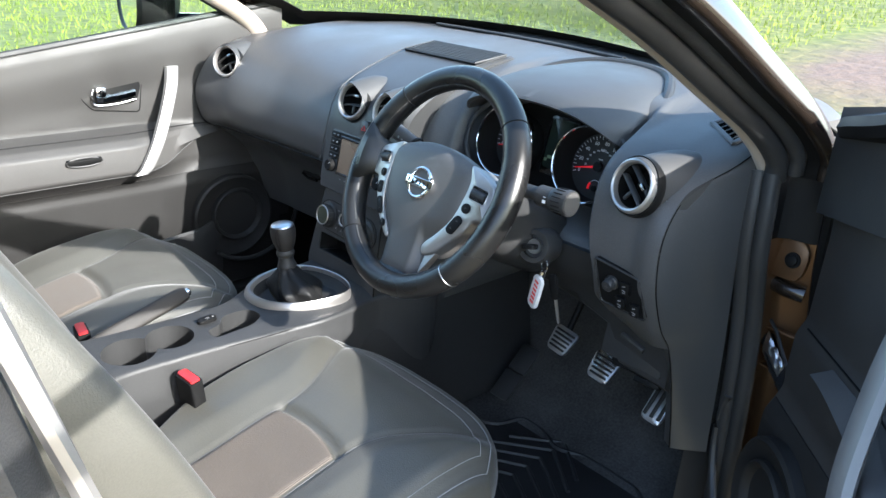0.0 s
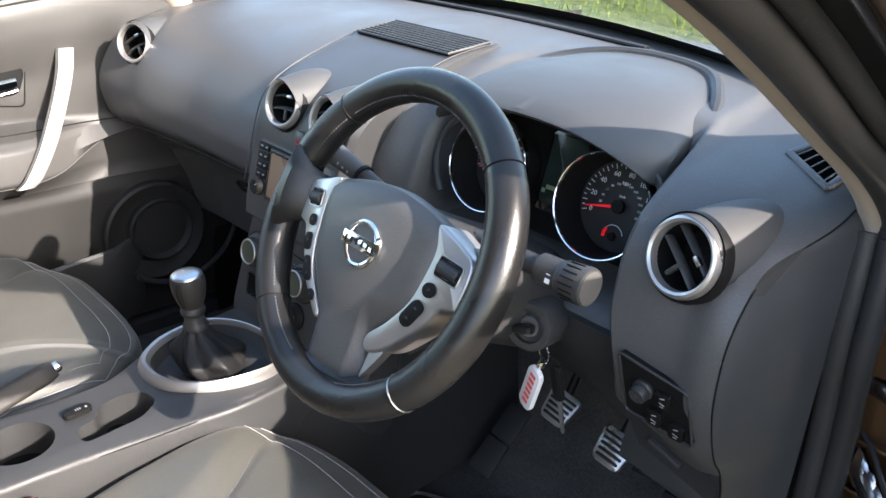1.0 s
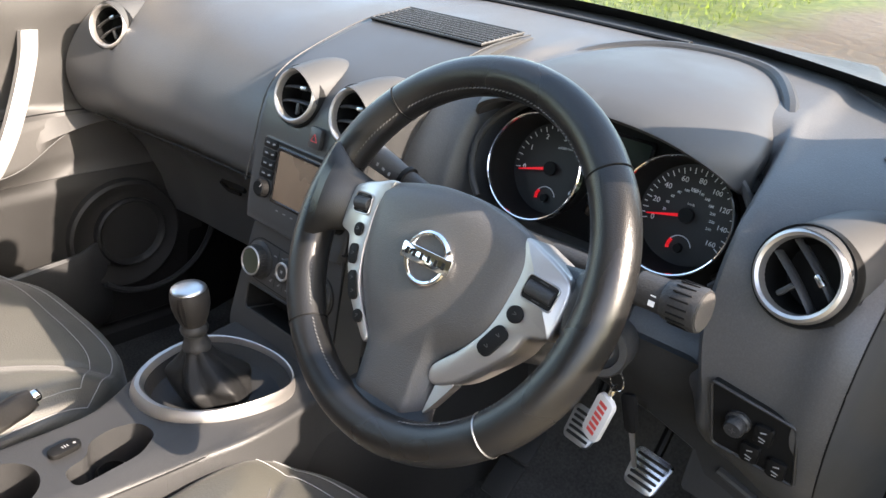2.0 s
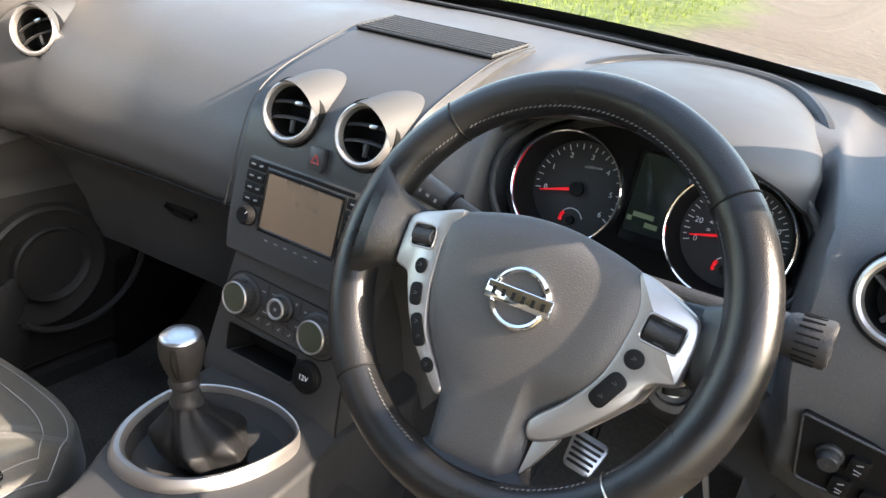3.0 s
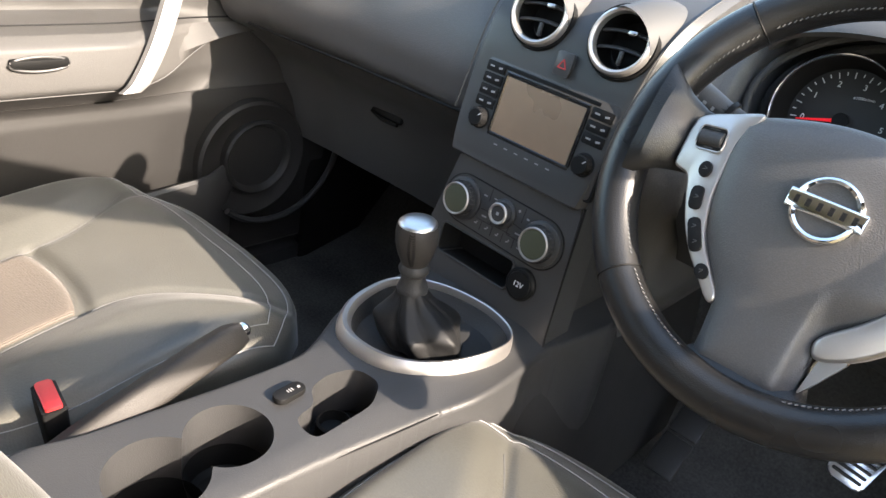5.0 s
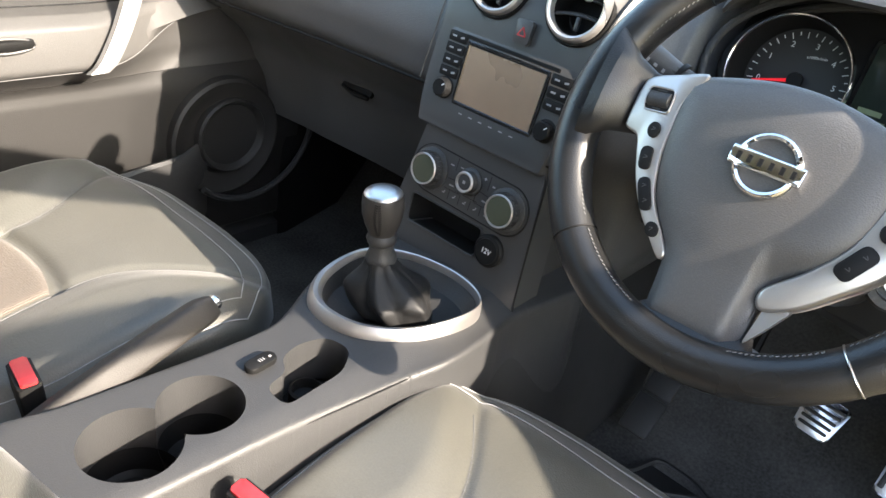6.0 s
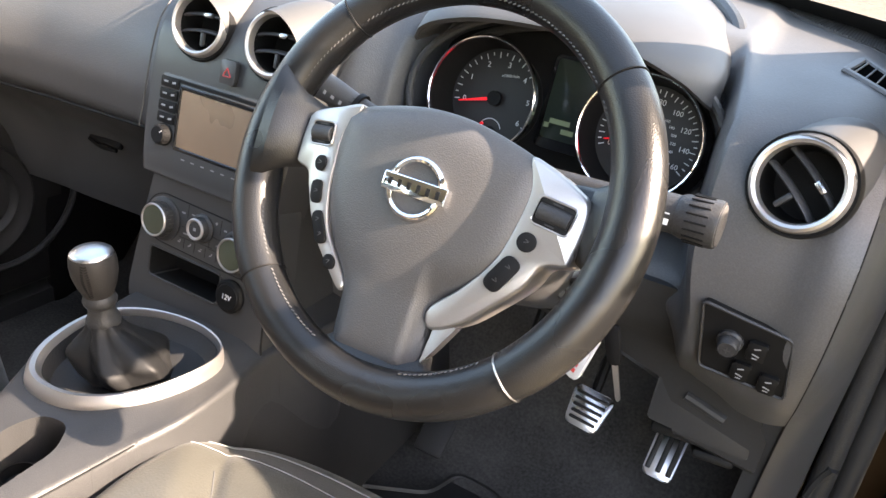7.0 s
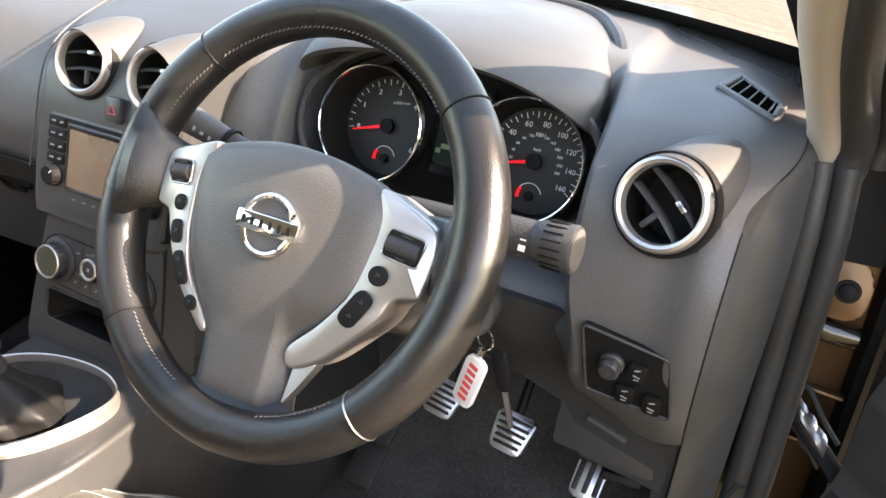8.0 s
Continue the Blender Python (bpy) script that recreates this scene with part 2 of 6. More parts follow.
def lettering(words, m, depth=0.0003):
    """Words and numbers as one mesh: rows of text, size, x, y, turn."""
    bms = []
    for text, size, x, y, turn in words:
        cu = bpy.data.curves.new("text", "FONT")
        cu.body, cu.size, cu.align_x, cu.align_y, cu.extrude = text, size, "CENTER", "CENTER", depth
        cu.resolution_u = 2
        ob = bpy.data.objects.new("text", cu)
        me = ob.to_mesh().copy()
        ob.to_mesh_clear()
        bm = bmesh.new()
        bm.from_mesh(me)
        bm.transform(m @ pose(x, y, 0, 0, 0, turn))
        bms.append(bm)
        bpy.data.objects.remove(ob)
        bpy.data.curves.remove(cu)
        bpy.data.meshes.remove(me)
    return join(*bms)


def bars(rows, m, depth=0.0003):
    """Flat printed bars: x, y, width, height, turn."""
    return join(*[rbox(w, h, depth, m @ pose(x, y, 0, 0, 0, t), 0) for x, y, w, h, t in rows])


def stations(table, n_x, n_p, even_from=9.0):
    """Profiles (y, z) at places x, made smooth both ways."""
    xs = [r[0] for r in table]
    prof = np.array([curve(r[1], n_p) for r in table])
    out = []
    for x in np.linspace(xs[0], xs[-1], n_x):
        k = max(0, min(len(xs) - 2, int(np.searchsorted(xs, x)) - 1))
        t = (x - xs[k]) / (xs[k + 1] - xs[k])
        t = t if x > even_from else t * t * (3 - 2 * t)
        out.append((x, prof[k] * (1 - t) + prof[k + 1] * t))
    for _ in range(3):                       # ease the kinks of the evenly blended part
        soft = [(out[i - 1][1] + 2 * out[i][1] + out[i + 1][1]) / 4 for i in range(1, len(out) - 1)]
        out = [out[0]] + [(x, p if x > even_from else q) for (x, q), p in zip(out[1:-1], soft)] + [out[-1]]
    return out


def smooth(a, b, v):
    t = max(0.0, min(1.0, (v - a) / (b - a)))
    return t * t * (3 - 2 * t)


# ---- dashboard ----
VENTS = [(-0.624, 0.197, 1.056), (-0.0575, 0.190, 1.056), (0.061, 0.190, 1.055), (0.642, 0.200, 1.055)]
END_L = [(.54, 1.12), (.45, 1.12), (.36, 1.11), (.28, 1.09), (.215, 1.06), (.175, 1.01), (.158, .96), (.165, .91), (.185, .872), (.24, .84), (.31, .77), (.36, .62)]
PASS_A = [(.62, 1.155), (.50, 1.15), (.40, 1.138), (.30, 1.115), (.225, 1.075), (.185, 1.02), (.168, .96), (.175, .915), (.20, .880), (.26, .84), (.335, .765), (.37, .62)]
PASS_B = [(.72, 1.176), (.56, 1.164), (.43, 1.15), (.33, 1.125), (.255, 1.08), (.212, 1.02), (.195, .96), (.20, .92), (.215, .885), (.27, .845), (.345, .765), (.38, .62)]
MID = [(.74, 1.18), (.60, 1.168), (.46, 1.150), (.37, 1.128), (.29, 1.085), (.25, 1.03), (.235, .98), (.23, .93), (.23, .885), (.25, .84), (.28, .77), (.32, .62)]
WELL_L = [(.74, 1.18), (.62, 1.17), (.50, 1.158), (.42, 1.145), (.34, 1.11), (.29, 1.06), (.265, 1.0), (.25, .95), (.24, .915), (.245, .88), (.26, .86), (.30, .84)]
WELL = [(.74, 1.178), (.62, 1.170), (.54, 1.160), (.48, 1.150), (.41, 1.135), (.375, 1.095), (.372, 1.04), (.368, .98), (.345, .935), (.27, .912), (.252, .875), (.30, .84)]
DRV_A = [(.66, 1.167), (.56, 1.155), (.46, 1.137), (.37, 1.118), (.29, 1.101), (.235, 1.078), (.205, 1.04), (.196, .98), (.196, .92), (.204, .88), (.218, .845), (.262, .803)]
DRV_B = [(.60, 1.153), (.52, 1.147), (.45, 1.137), (.38, 1.123), (.30, 1.102), (.240, 1.071), (.206, 1.03), (.194, .98), (.197, .92), (.209, .87), (.231, .82), (.270, .772)]
DRV_C = [(.56, 1.141), (.50, 1.137), (.44, 1.129), (.37, 1.116), (.295, 1.095), (.235, 1.065), (.197, 1.028), (.182, .98), (.186, .92), (.202, .87), (.226, .82), (.266, .772)]
DRV_D = [(.55, 1.126), (.50, 1.123), (.45, 1.119), (.40, 1.112), (.335, 1.098), (.266, 1.072), (.212, 1.034), (.186, .985), (.190, .92), (.208, .87), (.236, .82), (.272, .776)]
END_R = [(.50, 1.112), (.46, 1.110), (.42, 1.106), (.39, 1.098), (.366, 1.083), (.350, 1.06), (.340, 1.02), (.337, .97), (.341, .92), (.348, .87), (.357, .82), (.366, .763)]
TABLE = [(-.745, END_L), (-.60, PASS_A), (-.38, PASS_B), (-.13, PASS_B), (-.09, MID), (.12, MID), (.165, WELL_L), (.20, WELL), (.535, WELL), (.572, DRV_A), (.660, DRV_B), (.688, DRV_C), (.708, DRV_D)]


VENT_AIM = [(14, 22), (16, 5), (16, 2), (14, -12)]      # how far each outlet looks up, and to the side


VENT_SIZE = [.94, .90, .90, .955]


def vent_frame(i):
    return pose(*VENTS[i], 90 - VENT_AIM[i][0], 0, VENT_AIM[i][1]) @ Matrix.Diagonal((VENT_SIZE[i],) * 3 + (1,))


def sunk(p, which):
    """Pushes a surface point back where an outlet's barrel runs through it."""
    for i in which:
        m = vent_frame(i)
        q = m.inverted() @ p
        r = math.hypot(q.x, q.y)
        if r < .048 and q.z > -.055:
            k = 1 - smooth(.038, .045, r)
            q.z += (min(q.z, -.05) - q.z) * k
            return m @ q
    return p


def dash_solid(table, n_x, n_p, dents, back=(0.80, 0.60)):
    secs = []
    for x, prof in stations(table, n_x, n_p, .58):
        sec = []
        for y, z in prof:
            shift = .020 * smooth(.98, .86, z) * smooth(.50, .555, x) * smooth(.67, .60, x)
            shift += .030 * smooth(1.05, 1.10, z) * smooth(.67, .708, x)
            sec.append(sunk(Vector((x + shift, y, z)), dents))
        sec += [Vector((x, back[0], prof[-1][1])), Vector((x, back[0], prof[0][1] - 0.02))]
        secs.append(sec)
    return skin(secs)


dash = thing("dashboard", (0, .4, .62), "dark grey soft plastic car dashboard with round silver air vents", "dashboard")
dents = (0, 3)
part("pad", dash_solid(TABLE, 260, 90, dents), PAD, dash, "grained charcoal soft-touch pad")

# end panel beside the door, set back behind a dark joint
cap_a, cap_b = np.array(curve(DRV_D + [(.305, .700), (.330, .620), (.350, .540)], 110)), np.array(curve(END_R + [(.374, .700), (.382, .620), (.392, .540)], 110))
rows = []
for u in np.linspace(0, 1, 12):
    rows.append([Vector((.7092 + .0500 * u ** .85 + .030 * smooth(1.05, 1.10, a[1]) * (1 - u), a[0] + .0035 + (b[0] - a[0]) * u, a[1] - .0015 + (b[1] - a[1]) * u)) for a, b in zip(cap_a, cap_b)])
rows = [[p + Vector((-.020, .012, 0)) for p in rows[0]]] + rows
part("end_panel", skin(rows, closed=False), ENDCAP, dash, "smooth dark end panel beside the door", 60)
part("joint", tube([p + Vector((-.0010, -.0008, .0004)) for p in rows[1][18:]], .0014, 6), BLACK, dash, "dark joint beside the end panel")

# glovebox lid seam and handle
seam = [(-.66 + .5 * i / 30, np.interp(-.66 + .5 * i / 30, [-.66, -.38, -.15], [.172, .2, .205]) + .002, np.interp(-.66 + .5 * i / 30, [-.66, -.38, -.15], [.882, .884, .888])) for i in range(31)]
part("seam", tube(seam, .0022, 6), BLACK, dash, "dark gap above the glovebox lid")
gh = part("glovebox_handle", join(rbox(.080, .012, .022, pose(-.448, .343, .770, -35), .005), tube(curve([(-.484, .334, .764), (-.448, .329, .759), (-.412, .332, .760)], 12), .0036, 8)), BLACK, dash, "black glovebox handle")

# windscreen-side demister slots
for x0, x1, y0, y1, z0, z1 in ((-.30, .31, .645, .622, 1.176, 1.173),):
    c = [Vector((x0 + (x1 - x0) * i / 20, y0 + (y1 - y0) * i / 20 + .02 * math.sin(math.pi * i / 20), z0 + (z1 - z0) * i / 20)) for i in range(21)]
    slot = part("demister_slot", join(tube(c, .0035, 8, sx=2.2)), BLACK, dash, "long black demister slot")
    for k in (-1, 0, 1):
        part("slat", tube([p + Vector((0, k * .004, .0028)) for p in c], .0010, 6), PAD, slot)
ribs = thing("ribbed_trim", (.62, .56, 1.15), "finely ribbed grey plastic strip below the windscreen", "dash trim")
RIB_LOW = curve([(.554, .582, 1.1625), (.640, .518, 1.1495), (.714, .492, 1.1355)], 46)
RIB_TOP = curve([(.566, .598, 1.1655), (.646, .572, 1.1600), (.708, .545, 1.1480)], 46)
for a, b in zip(RIB_LOW, RIB_TOP):
    part("rib", tube([Vector(a), (Vector(a) + Vector(b)) / 2 + Vector((0, 0, .0006)), Vector(b)], .0011, 6), PAD, ribs)
part("base_strip", skin([[Vector(a) + Vector((0, 0, -.0006)), Vector(b) + Vector((0, 0, -.0006)), Vector(b) + Vector((0, 0, -.010)), Vector(a) + Vector((0, 0, -.010))] for a, b in zip(RIB_LOW, RIB_TOP)]), HARD, ribs)


def air_vent(name, i, slat_turn, pod):
    """A round outlet: silver ring, dark barrel, two curved slats and a tab, with a silver hood behind it."""
    m = vent_frame(i)          # local z looks out of the dash
    ring = part(name, lathe([(.0365, -.012), (.0360, .004), (.0375, .0105), (.0405, .0125), (.0435, .0105), (.0455, .004), (.0460, -.012), (.0365, -.012)], m, 48), SILVER, dash, "satin silver vent ring")
    part("barrel", lathe([(.0368, .006), (.0355, -.005), (.033, -.040), (0, -.042)], m, 40), BLACK, ring)
    part("seat_ring", lathe([(.0455, -.012), (.0455, .002), (.0485, .003), (.0500, -.003), (.0500, -.012), (.0455, -.012)], m, 48), BLACK, ring)
    for k, off in enumerate((-.011, .011)):
        w = math.sqrt(.0345 ** 2 - off ** 2)
        pts = [Vector((w * s, off + .003 * (1 - s * s), -.006 + .004 * (1 - s * s))) for s in np.linspace(-1, 1, 13)]
        bm = tube(pts, .0024, 8, sx=2.6, up=(0, 1, 0.35))
        bm.transform(m @ pose(0, 0, 0, 0, 0, slat_turn))
        part("slat", bm, HARD, ring)
    bm = rbox(.006, .019, .006, m @ pose(0, 0, 0, 0, 0, slat_turn) @ pose(.004, -.020, .0), .002)
    part("tab", bm, HARD, ring)
    bm = rbox(.013, .006, .007, m @ pose(0, 0, 0, 0, 0, slat_turn) @ pose(.012, .0125, .0025), .002)
    part("slider", bm, STEEL, ring)
    yaw_b, rise, L = pod
    back = Vector((-math.sin(radians(yaw_b)) * math.cos(radians(rise)), math.cos(radians(yaw_b)) * math.cos(radians(rise)), math.sin(radians(rise))))
    side = back.cross(Vector((0, 0, 1))).normalized()
    up = side.cross(back)
    start = m @ Vector((0, 0, -.004))
    secs = []
    for k in range(18):
        u = k / 17
        r = .0462 * VENT_SIZE[i] * max(.02, 1 - u ** 3.4) ** .5
        secs.append([start + back * (L * u) + r * (math.cos(q) * side + math.sin(q) * up) for q in [2 * math.pi * k / 36 for k in range(36)]])
    tip = skin(secs, caps=False)
    tip.verts.ensure_lookup_table()
    tip.faces.new([tip.verts[k] for k in range(len(tip.verts) - 36, len(tip.verts))])
    part("hood", tip, HOODED, ring, "dull silver teardrop hood behind the vent")
    return ring


# ---- centre stack ----
STACK_LINE = [(.472, 1.1595), (.43, 1.155), (.37, 1.143), (.30, 1.118), (.235, 1.088), (.198, 1.055), (.183, 1.015), (.172, .965), (.160, .91), (.150, .868), (.152, .856), (.19, .850)]
STACK_W = [(-.115, .125), (-.118, .128), (-.124, .128), (-.128, .126), (-.132, .122), (-.136, .116), (-.139, .110), (-.141, .104), (-.140, .099), (-.134, .092), (-.130, .088), (-.13, .088)]


def stack_solid():
    line, width = curve(STACK_LINE, 90), curve(STACK_W, 90)
    secs = []
    for (y, z), (xl, xr) in zip(line, width):
        front = []
        for k in range(64):
            u = k / 63
            x = xl + (xr - xl) * u
            e = min(u, 1 - u) * (xr - xl)
            dy = .011 * (1 - smooth(0, .011, e)) ** 2
            yy, zz = y + dy * .9, z - dy * .35
            front.append(sunk(Vector((x, yy, zz)), (1, 2)) if y < .27 else Vector((x, yy, zz)))
        secs.append(front + [Vector((xr - .002, y + .075, z - .03)), Vector((xl + .002, y + .075, z - .03))])
    return skin(secs)


stack = thing("centre_stack", (-.012, .16, .66), "charcoal plastic centre stack with display, dials and two round vents", "centre console panel")
part("shell", stack_solid(), STACK, stack, "charcoal panel with rounded edges")
for x0, x1 in ((-.118, -.142), (.128, .100)):
    line = [Vector((x0 + (x1 - x0) * min(1, i / 40), y - .0012, z + .001)) for i, (y, z) in enumerate(curve(STACK_LINE[:9], 41))]
    part("edge_trim", tube(line, .0012, 6), CONSOLE, stack, "thin silver edge line")
air_vent("air_vent", 1, 4, (-8, 15, .100))
air_vent("air_vent", 2, 4, (-14, 15, .100))
air_vent("air_vent", 0, 30, (12, 12, .10))
air_vent("air_vent", 3, -38, (-16, 7, .145))

# speaker grille on top
gr = thing("dash_grille", (0, .43, 1.15), "black slatted grille in the top of the dashboard", "grille")
G0, G1, G2, G3 = Vector((-.113, .376, 1.1492)), Vector((-.108, .458, 1.1632)), Vector((.124, .458, 1.1632)), Vector((.114, .376, 1.1492))
# shallow sheet painted with the shade between the slats
part("tray", skin([[a + Vector((0, 0, d)) for a in (G0, G1, G2, G3)] for d in (-.004, .0005)]), VOID, gr)
part("frame", tube([G0, (G0 + G1) / 2, G1, (G1 + G2) / 2, G2, (G2 + G3) / 2, G3, (G3 + G0) / 2], .0024, 6, loop=True), HARD, gr)
for i in range(8):
    t = (i + 1) / 9
    part("slat", tube([G0.lerp(G1, t) + Vector((.003, 0, .001)), G3.lerp(G2, t) + Vector((-.003, 0, .001))], .0016, 6), PAD, gr)

# small demister outlet by the driver's pillar
sv = thing("demister_outlet", (.675, .40, 1.12), "small black slatted window demister outlet in the dash", "air vent")
A, B, C, D = Vector((.643, .404, 1.1288)), Vector((.656, .448, 1.1378)), Vector((.707, .400, 1.1223)), Vector((.704, .362, 1.1138))
ring = [p.lerp(q, i / 8) for p, q in ((A, B), (B, C), (C, D), (D, A)) for i in range(8)]
part("surround", tube(ring, .0034, 8, loop=True, sx=1.5), PAD, sv, "rounded grey rim")
part("opening", skin([[p + Vector((0, 0, d)) for p in (A, B, C, D)] for d in (-.010, .0010)]), VOID, sv, "flat black sheet for the shade behind the slats")
for i in range(5):
    t = (i + .7) / 5.4
    part("slat", tube([A.lerp(D, t).lerp(B.lerp(C, t), u) + Vector((0, 0, .0016)) for u in (.0, .5, 1.0)], .0011, 6), PAD, sv)

# hazard button
SM = lambda x, z, out=0.0: pose(x, .110 + .2 * (z - .66) + (.0035 if z > .86 else .028) - out, z, 90 - 11.3)   # frame on the stack's face
hz = thing("hazard_button", (-.002, .186, 1.008), "dark hazard light button with a red triangle", "button")
part("cap", prism(rrect(.024, .030, .004), 0, .007, SM(.0, 1.010, .003), .0015), STACK, hz)
for a, b in (((-.006, -.005), (.006, -.005)), ((.006, -.005), (0, .0055)), ((0, .0055), (-.006, -.005))):
    part("triangle_side", tube([SM(.0, 1.010, .003) @ Vector((*a, .0075)), SM(.0, 1.010, .003) @ Vector((*b, .0075))], .0008, 6), RED, hz)

# radio and display
RX = -.010
radio = thing("radio_display", (RX, .15, .875), "built-in dashboard radio with a dark touch display", "radio")
part("bezel", prism(rrect(.208, .118, .006), -.006, .0025, SM(RX, .930), .002), STACK, radio)
part("display", prism(rrect(.123, .073, .002), 0, .0042, SM(RX - .002, .936)), SCREEN, radio, "dark display glass with a brown reflection put into its colour", 10)
part("display_frame", join(*[rbox(w, h, .003, SM(RX - .002 + x, .936 + 0) @ pose(0, y, .0035), .001, 1) for x, y, w, h in ((0, .0395, .132, .005), (0, -.0395, .132, .005))] + [rbox(.005, .076, .003, SM(RX - .002, .936) @ pose(x, 0, .0035), .001, 1) for x in (-.0645, .0645)]), GLOSS, radio)
part("disc_slot", rbox(.150, .0050, .002, SM(RX, .9815) @ pose(0, 0, .003), .0008, 1), BLACK, radio)
part("gap", prism(rrect(.214, .1225, .004), -.006, .0008, SM(RX, .930)), BLACK, radio, "dark gap round the unit")
for side in (-1, 1):
    bx = RX - .002 + side * .0845
    for i in range(4 if side < 0 else 3):
        bz = .977 - i * .0152 - (0 if side < 0 else .006)
        part("button", prism(rrect(.030, .0135, .0015), 0, .0048, SM(bx, bz), .0010), BLACK, radio)
        part("button_mark", bars([(-.0065, 0, .007, .0022, 0), (.0075, 0, .006, .0026, 12)], SM(bx, bz) @ pose(0, 0, .0050)), STITCH, radio)
    kz = .910
    knob = part("knob", lathe([(.0150, 0), (.0150, .004), (.0130, .005), (.0122, .014), (.0105, .0158), (0, .0158)], SM(bx, kz), 28), BLACK, radio)
    part("knob_mark", bars([(.006, .005, .001, .005, -45)], SM(bx, kz) @ pose(0, 0, .016)), WHITE, knob)
    for k in range(14):
        a = 2 * math.pi * k / 14
        part("grip", rbox(.0012, .0016, .009, SM(bx, kz) @ pose(.0125 * math.cos(a), .0125 * math.sin(a), .009, 0, 0, math.degrees(a)), 0), BLACK, knob)
for i in range(6):
    part("button", prism(rrect(.0165, .0062, .001), 0, .0042, SM(RX - .048 + i * .0172, .8865), .0008), BLACK, radio)
    part("button_mark", bars([(0, 0, .006, .0016, 0)], SM(RX - .048 + i * .0172, .8865) @ pose(0, 0, .0044)), STITCH, radio)
part("card_slot", rbox(.032, .0022, .002, SM(RX + .080, .879) @ pose(0, 0, .0030), .0006, 1), BLACK, radio)
part("print", bars([(-.090, 0, .018, .0036, 0), (-.072, 0, .009, .0040, 0), (.076, .004, .010, .0036, 0), (.090, .004, .012, .0020, 0)], SM(RX, .884) @ pose(0, 0, .0035)), STITCH, radio)

# climate panel, cubby and socket in the lower stack
LF = pose(0, .115 + .2 * .1, .76, 90 - 11.3)
lower = thing("climate_panel", (-.012, .14, .67), "charcoal climate control panel with two silver-ringed dials above an open cubby", "climate control")
sh = outline_round([(-.110, .105), (-.128, -.02), (-.134, -.072), (-.128, -.092), (.102, -.104), (.110, -.090), (.092, .105)], .012)
hole = outline_round([(-.100, .0), (-.098, -.043), (.030, -.043), (.030, .0)], .008)


def panel_with_hole(outer, inner, z0, z1, m):
    """A plate whose opening is joined to the outline all round."""
    def ray_pts(poly, c, n):
        out = []
        for k in range(n):
            a = 2 * math.pi * k / n
            d = np.array([math.cos(a), math.sin(a)])
            best = None
            for i in range(len(poly)):
                p, q = np.array(poly[i]) - c, np.array(poly[(i + 1) % len(poly)]) - c
                e = q - p
                den = d[0] * e[1] - d[1] * e[0]
                if abs(den) < 1e-12:
                    continue
                t = (p[0] * e[1] - p[1] * e[0]) / den
                s = (p[0] * d[1] - p[1] * d[0]) / den
                if t > 0 and -1e-6 <= s <= 1 + 1e-6 and (best is None or t > best):
                    best = t
            out.append(c + d * best)
        return out
    c = np.mean(np.array(inner), axis=0)
    n = 96
    o, i_ = ray_pts(outer, c, n), ray_pts(inner, c, n)
    rings = [[m @ Vector((*p, z0)) for p in o], [m @ Vector((*p, z1)) for p in o], [m @ Vector((*p, z1)) for p in i_], [m @ Vector((*p, z0 - .055)) for p in i_]]
    bm = skin(rings, caps=False)
    return bm


part("plate", panel_with_hole(sh, hole, -.06, 0, LF), STACK, lower)
part("cubby_back", rbox(.15, .07, .003, LF @ pose(-.034, -.02, -.05), 0), BLACK, lower)
part("cubby_liner", skin([[LF @ Vector((-.034 + (x + .034) * .985, -.0215 + (y + .0215) * .985, z)) for x, y in hole] for z in (.0004, -.02, -.049)], caps=False), BLACK, lower, "black open cubby")
part("cubby_lip", tube([LF @ Vector((x, y, .001)) for x, y in hole], .0018, 6, loop=True), CONSOLE, lower)
DIALS = ((-.081, .042), (.055, .038))
inset = [(x + .0335 * math.cos(a), y + .0335 * math.sin(a)) for (x, y), a0 in ((DIALS[0], .5), (DIALS[1], -.5)) for a in [math.pi * (a0 + k / 18) for k in range(19)]]
ins = part("panel_inset", prism(inset, -.002, .0012, LF, .0006, 1), STACK, lower, "round-ended control plate")
part("inset_gap", tube([LF @ Vector((x, y, .0004)) for x, y in inset], .0012, 6, loop=True), BLACK, ins)
for x, y in DIALS:
    D = LF @ pose(x, y, .001)
    d = part("dial", lathe([(.0300, -.002), (.0298, .0030), (.0280, .0046), (.0240, .0055), (.0232, .0160), (.0222, .0182), (.0215, .0182)], D, 48), HARD, lower, "black rotary dial")
    part("dial_ring", lathe([(.0222, .0165), (.0221, .0192), (.0212, .0203), (.0200, .0200), (.0192, .0178)], D, 56), SILVER, d, "thin silver ring")
    part("dial_face", lathe([(.0194, .0176), (.0190, .0188), (.012, .0196), (0, .0198)], D, 36), DIALFACE, d, "dull green dial face")
    for k in range(24):
        a = 2 * math.pi * k / 24
        part("grip", rbox(.0012, .0020, .0095, D @ pose(.0238 * math.cos(a), .0238 * math.sin(a), .0108, 0, 0, math.degrees(a)), 0), HARD, d)
K = LF @ pose(-.012, .050, .001)
d = part("fan_knob", lathe([(.0195, -.002), (.0193, .003), (.0175, .0050), (.0158, .0055), (.0150, .0130), (.0143, .0140)], K, 36), HARD, lower, "small black fan knob")
part("knob_ring", lathe([(.0146, .0125), (.0144, .0150), (.0132, .0160), (.0112, .0155), (.0104, .0138)], K, 40), SILVER, d, "thin silver ring")
part("knob_face", lathe([(.0107, .0136), (.0100, .0146), (0, .0149)], K, 28), HARD, d)
part("knob_mark", bars([(0, 0, .0042, .0042, 0)], K @ pose(0, 0, .0150)), STITCH, d)
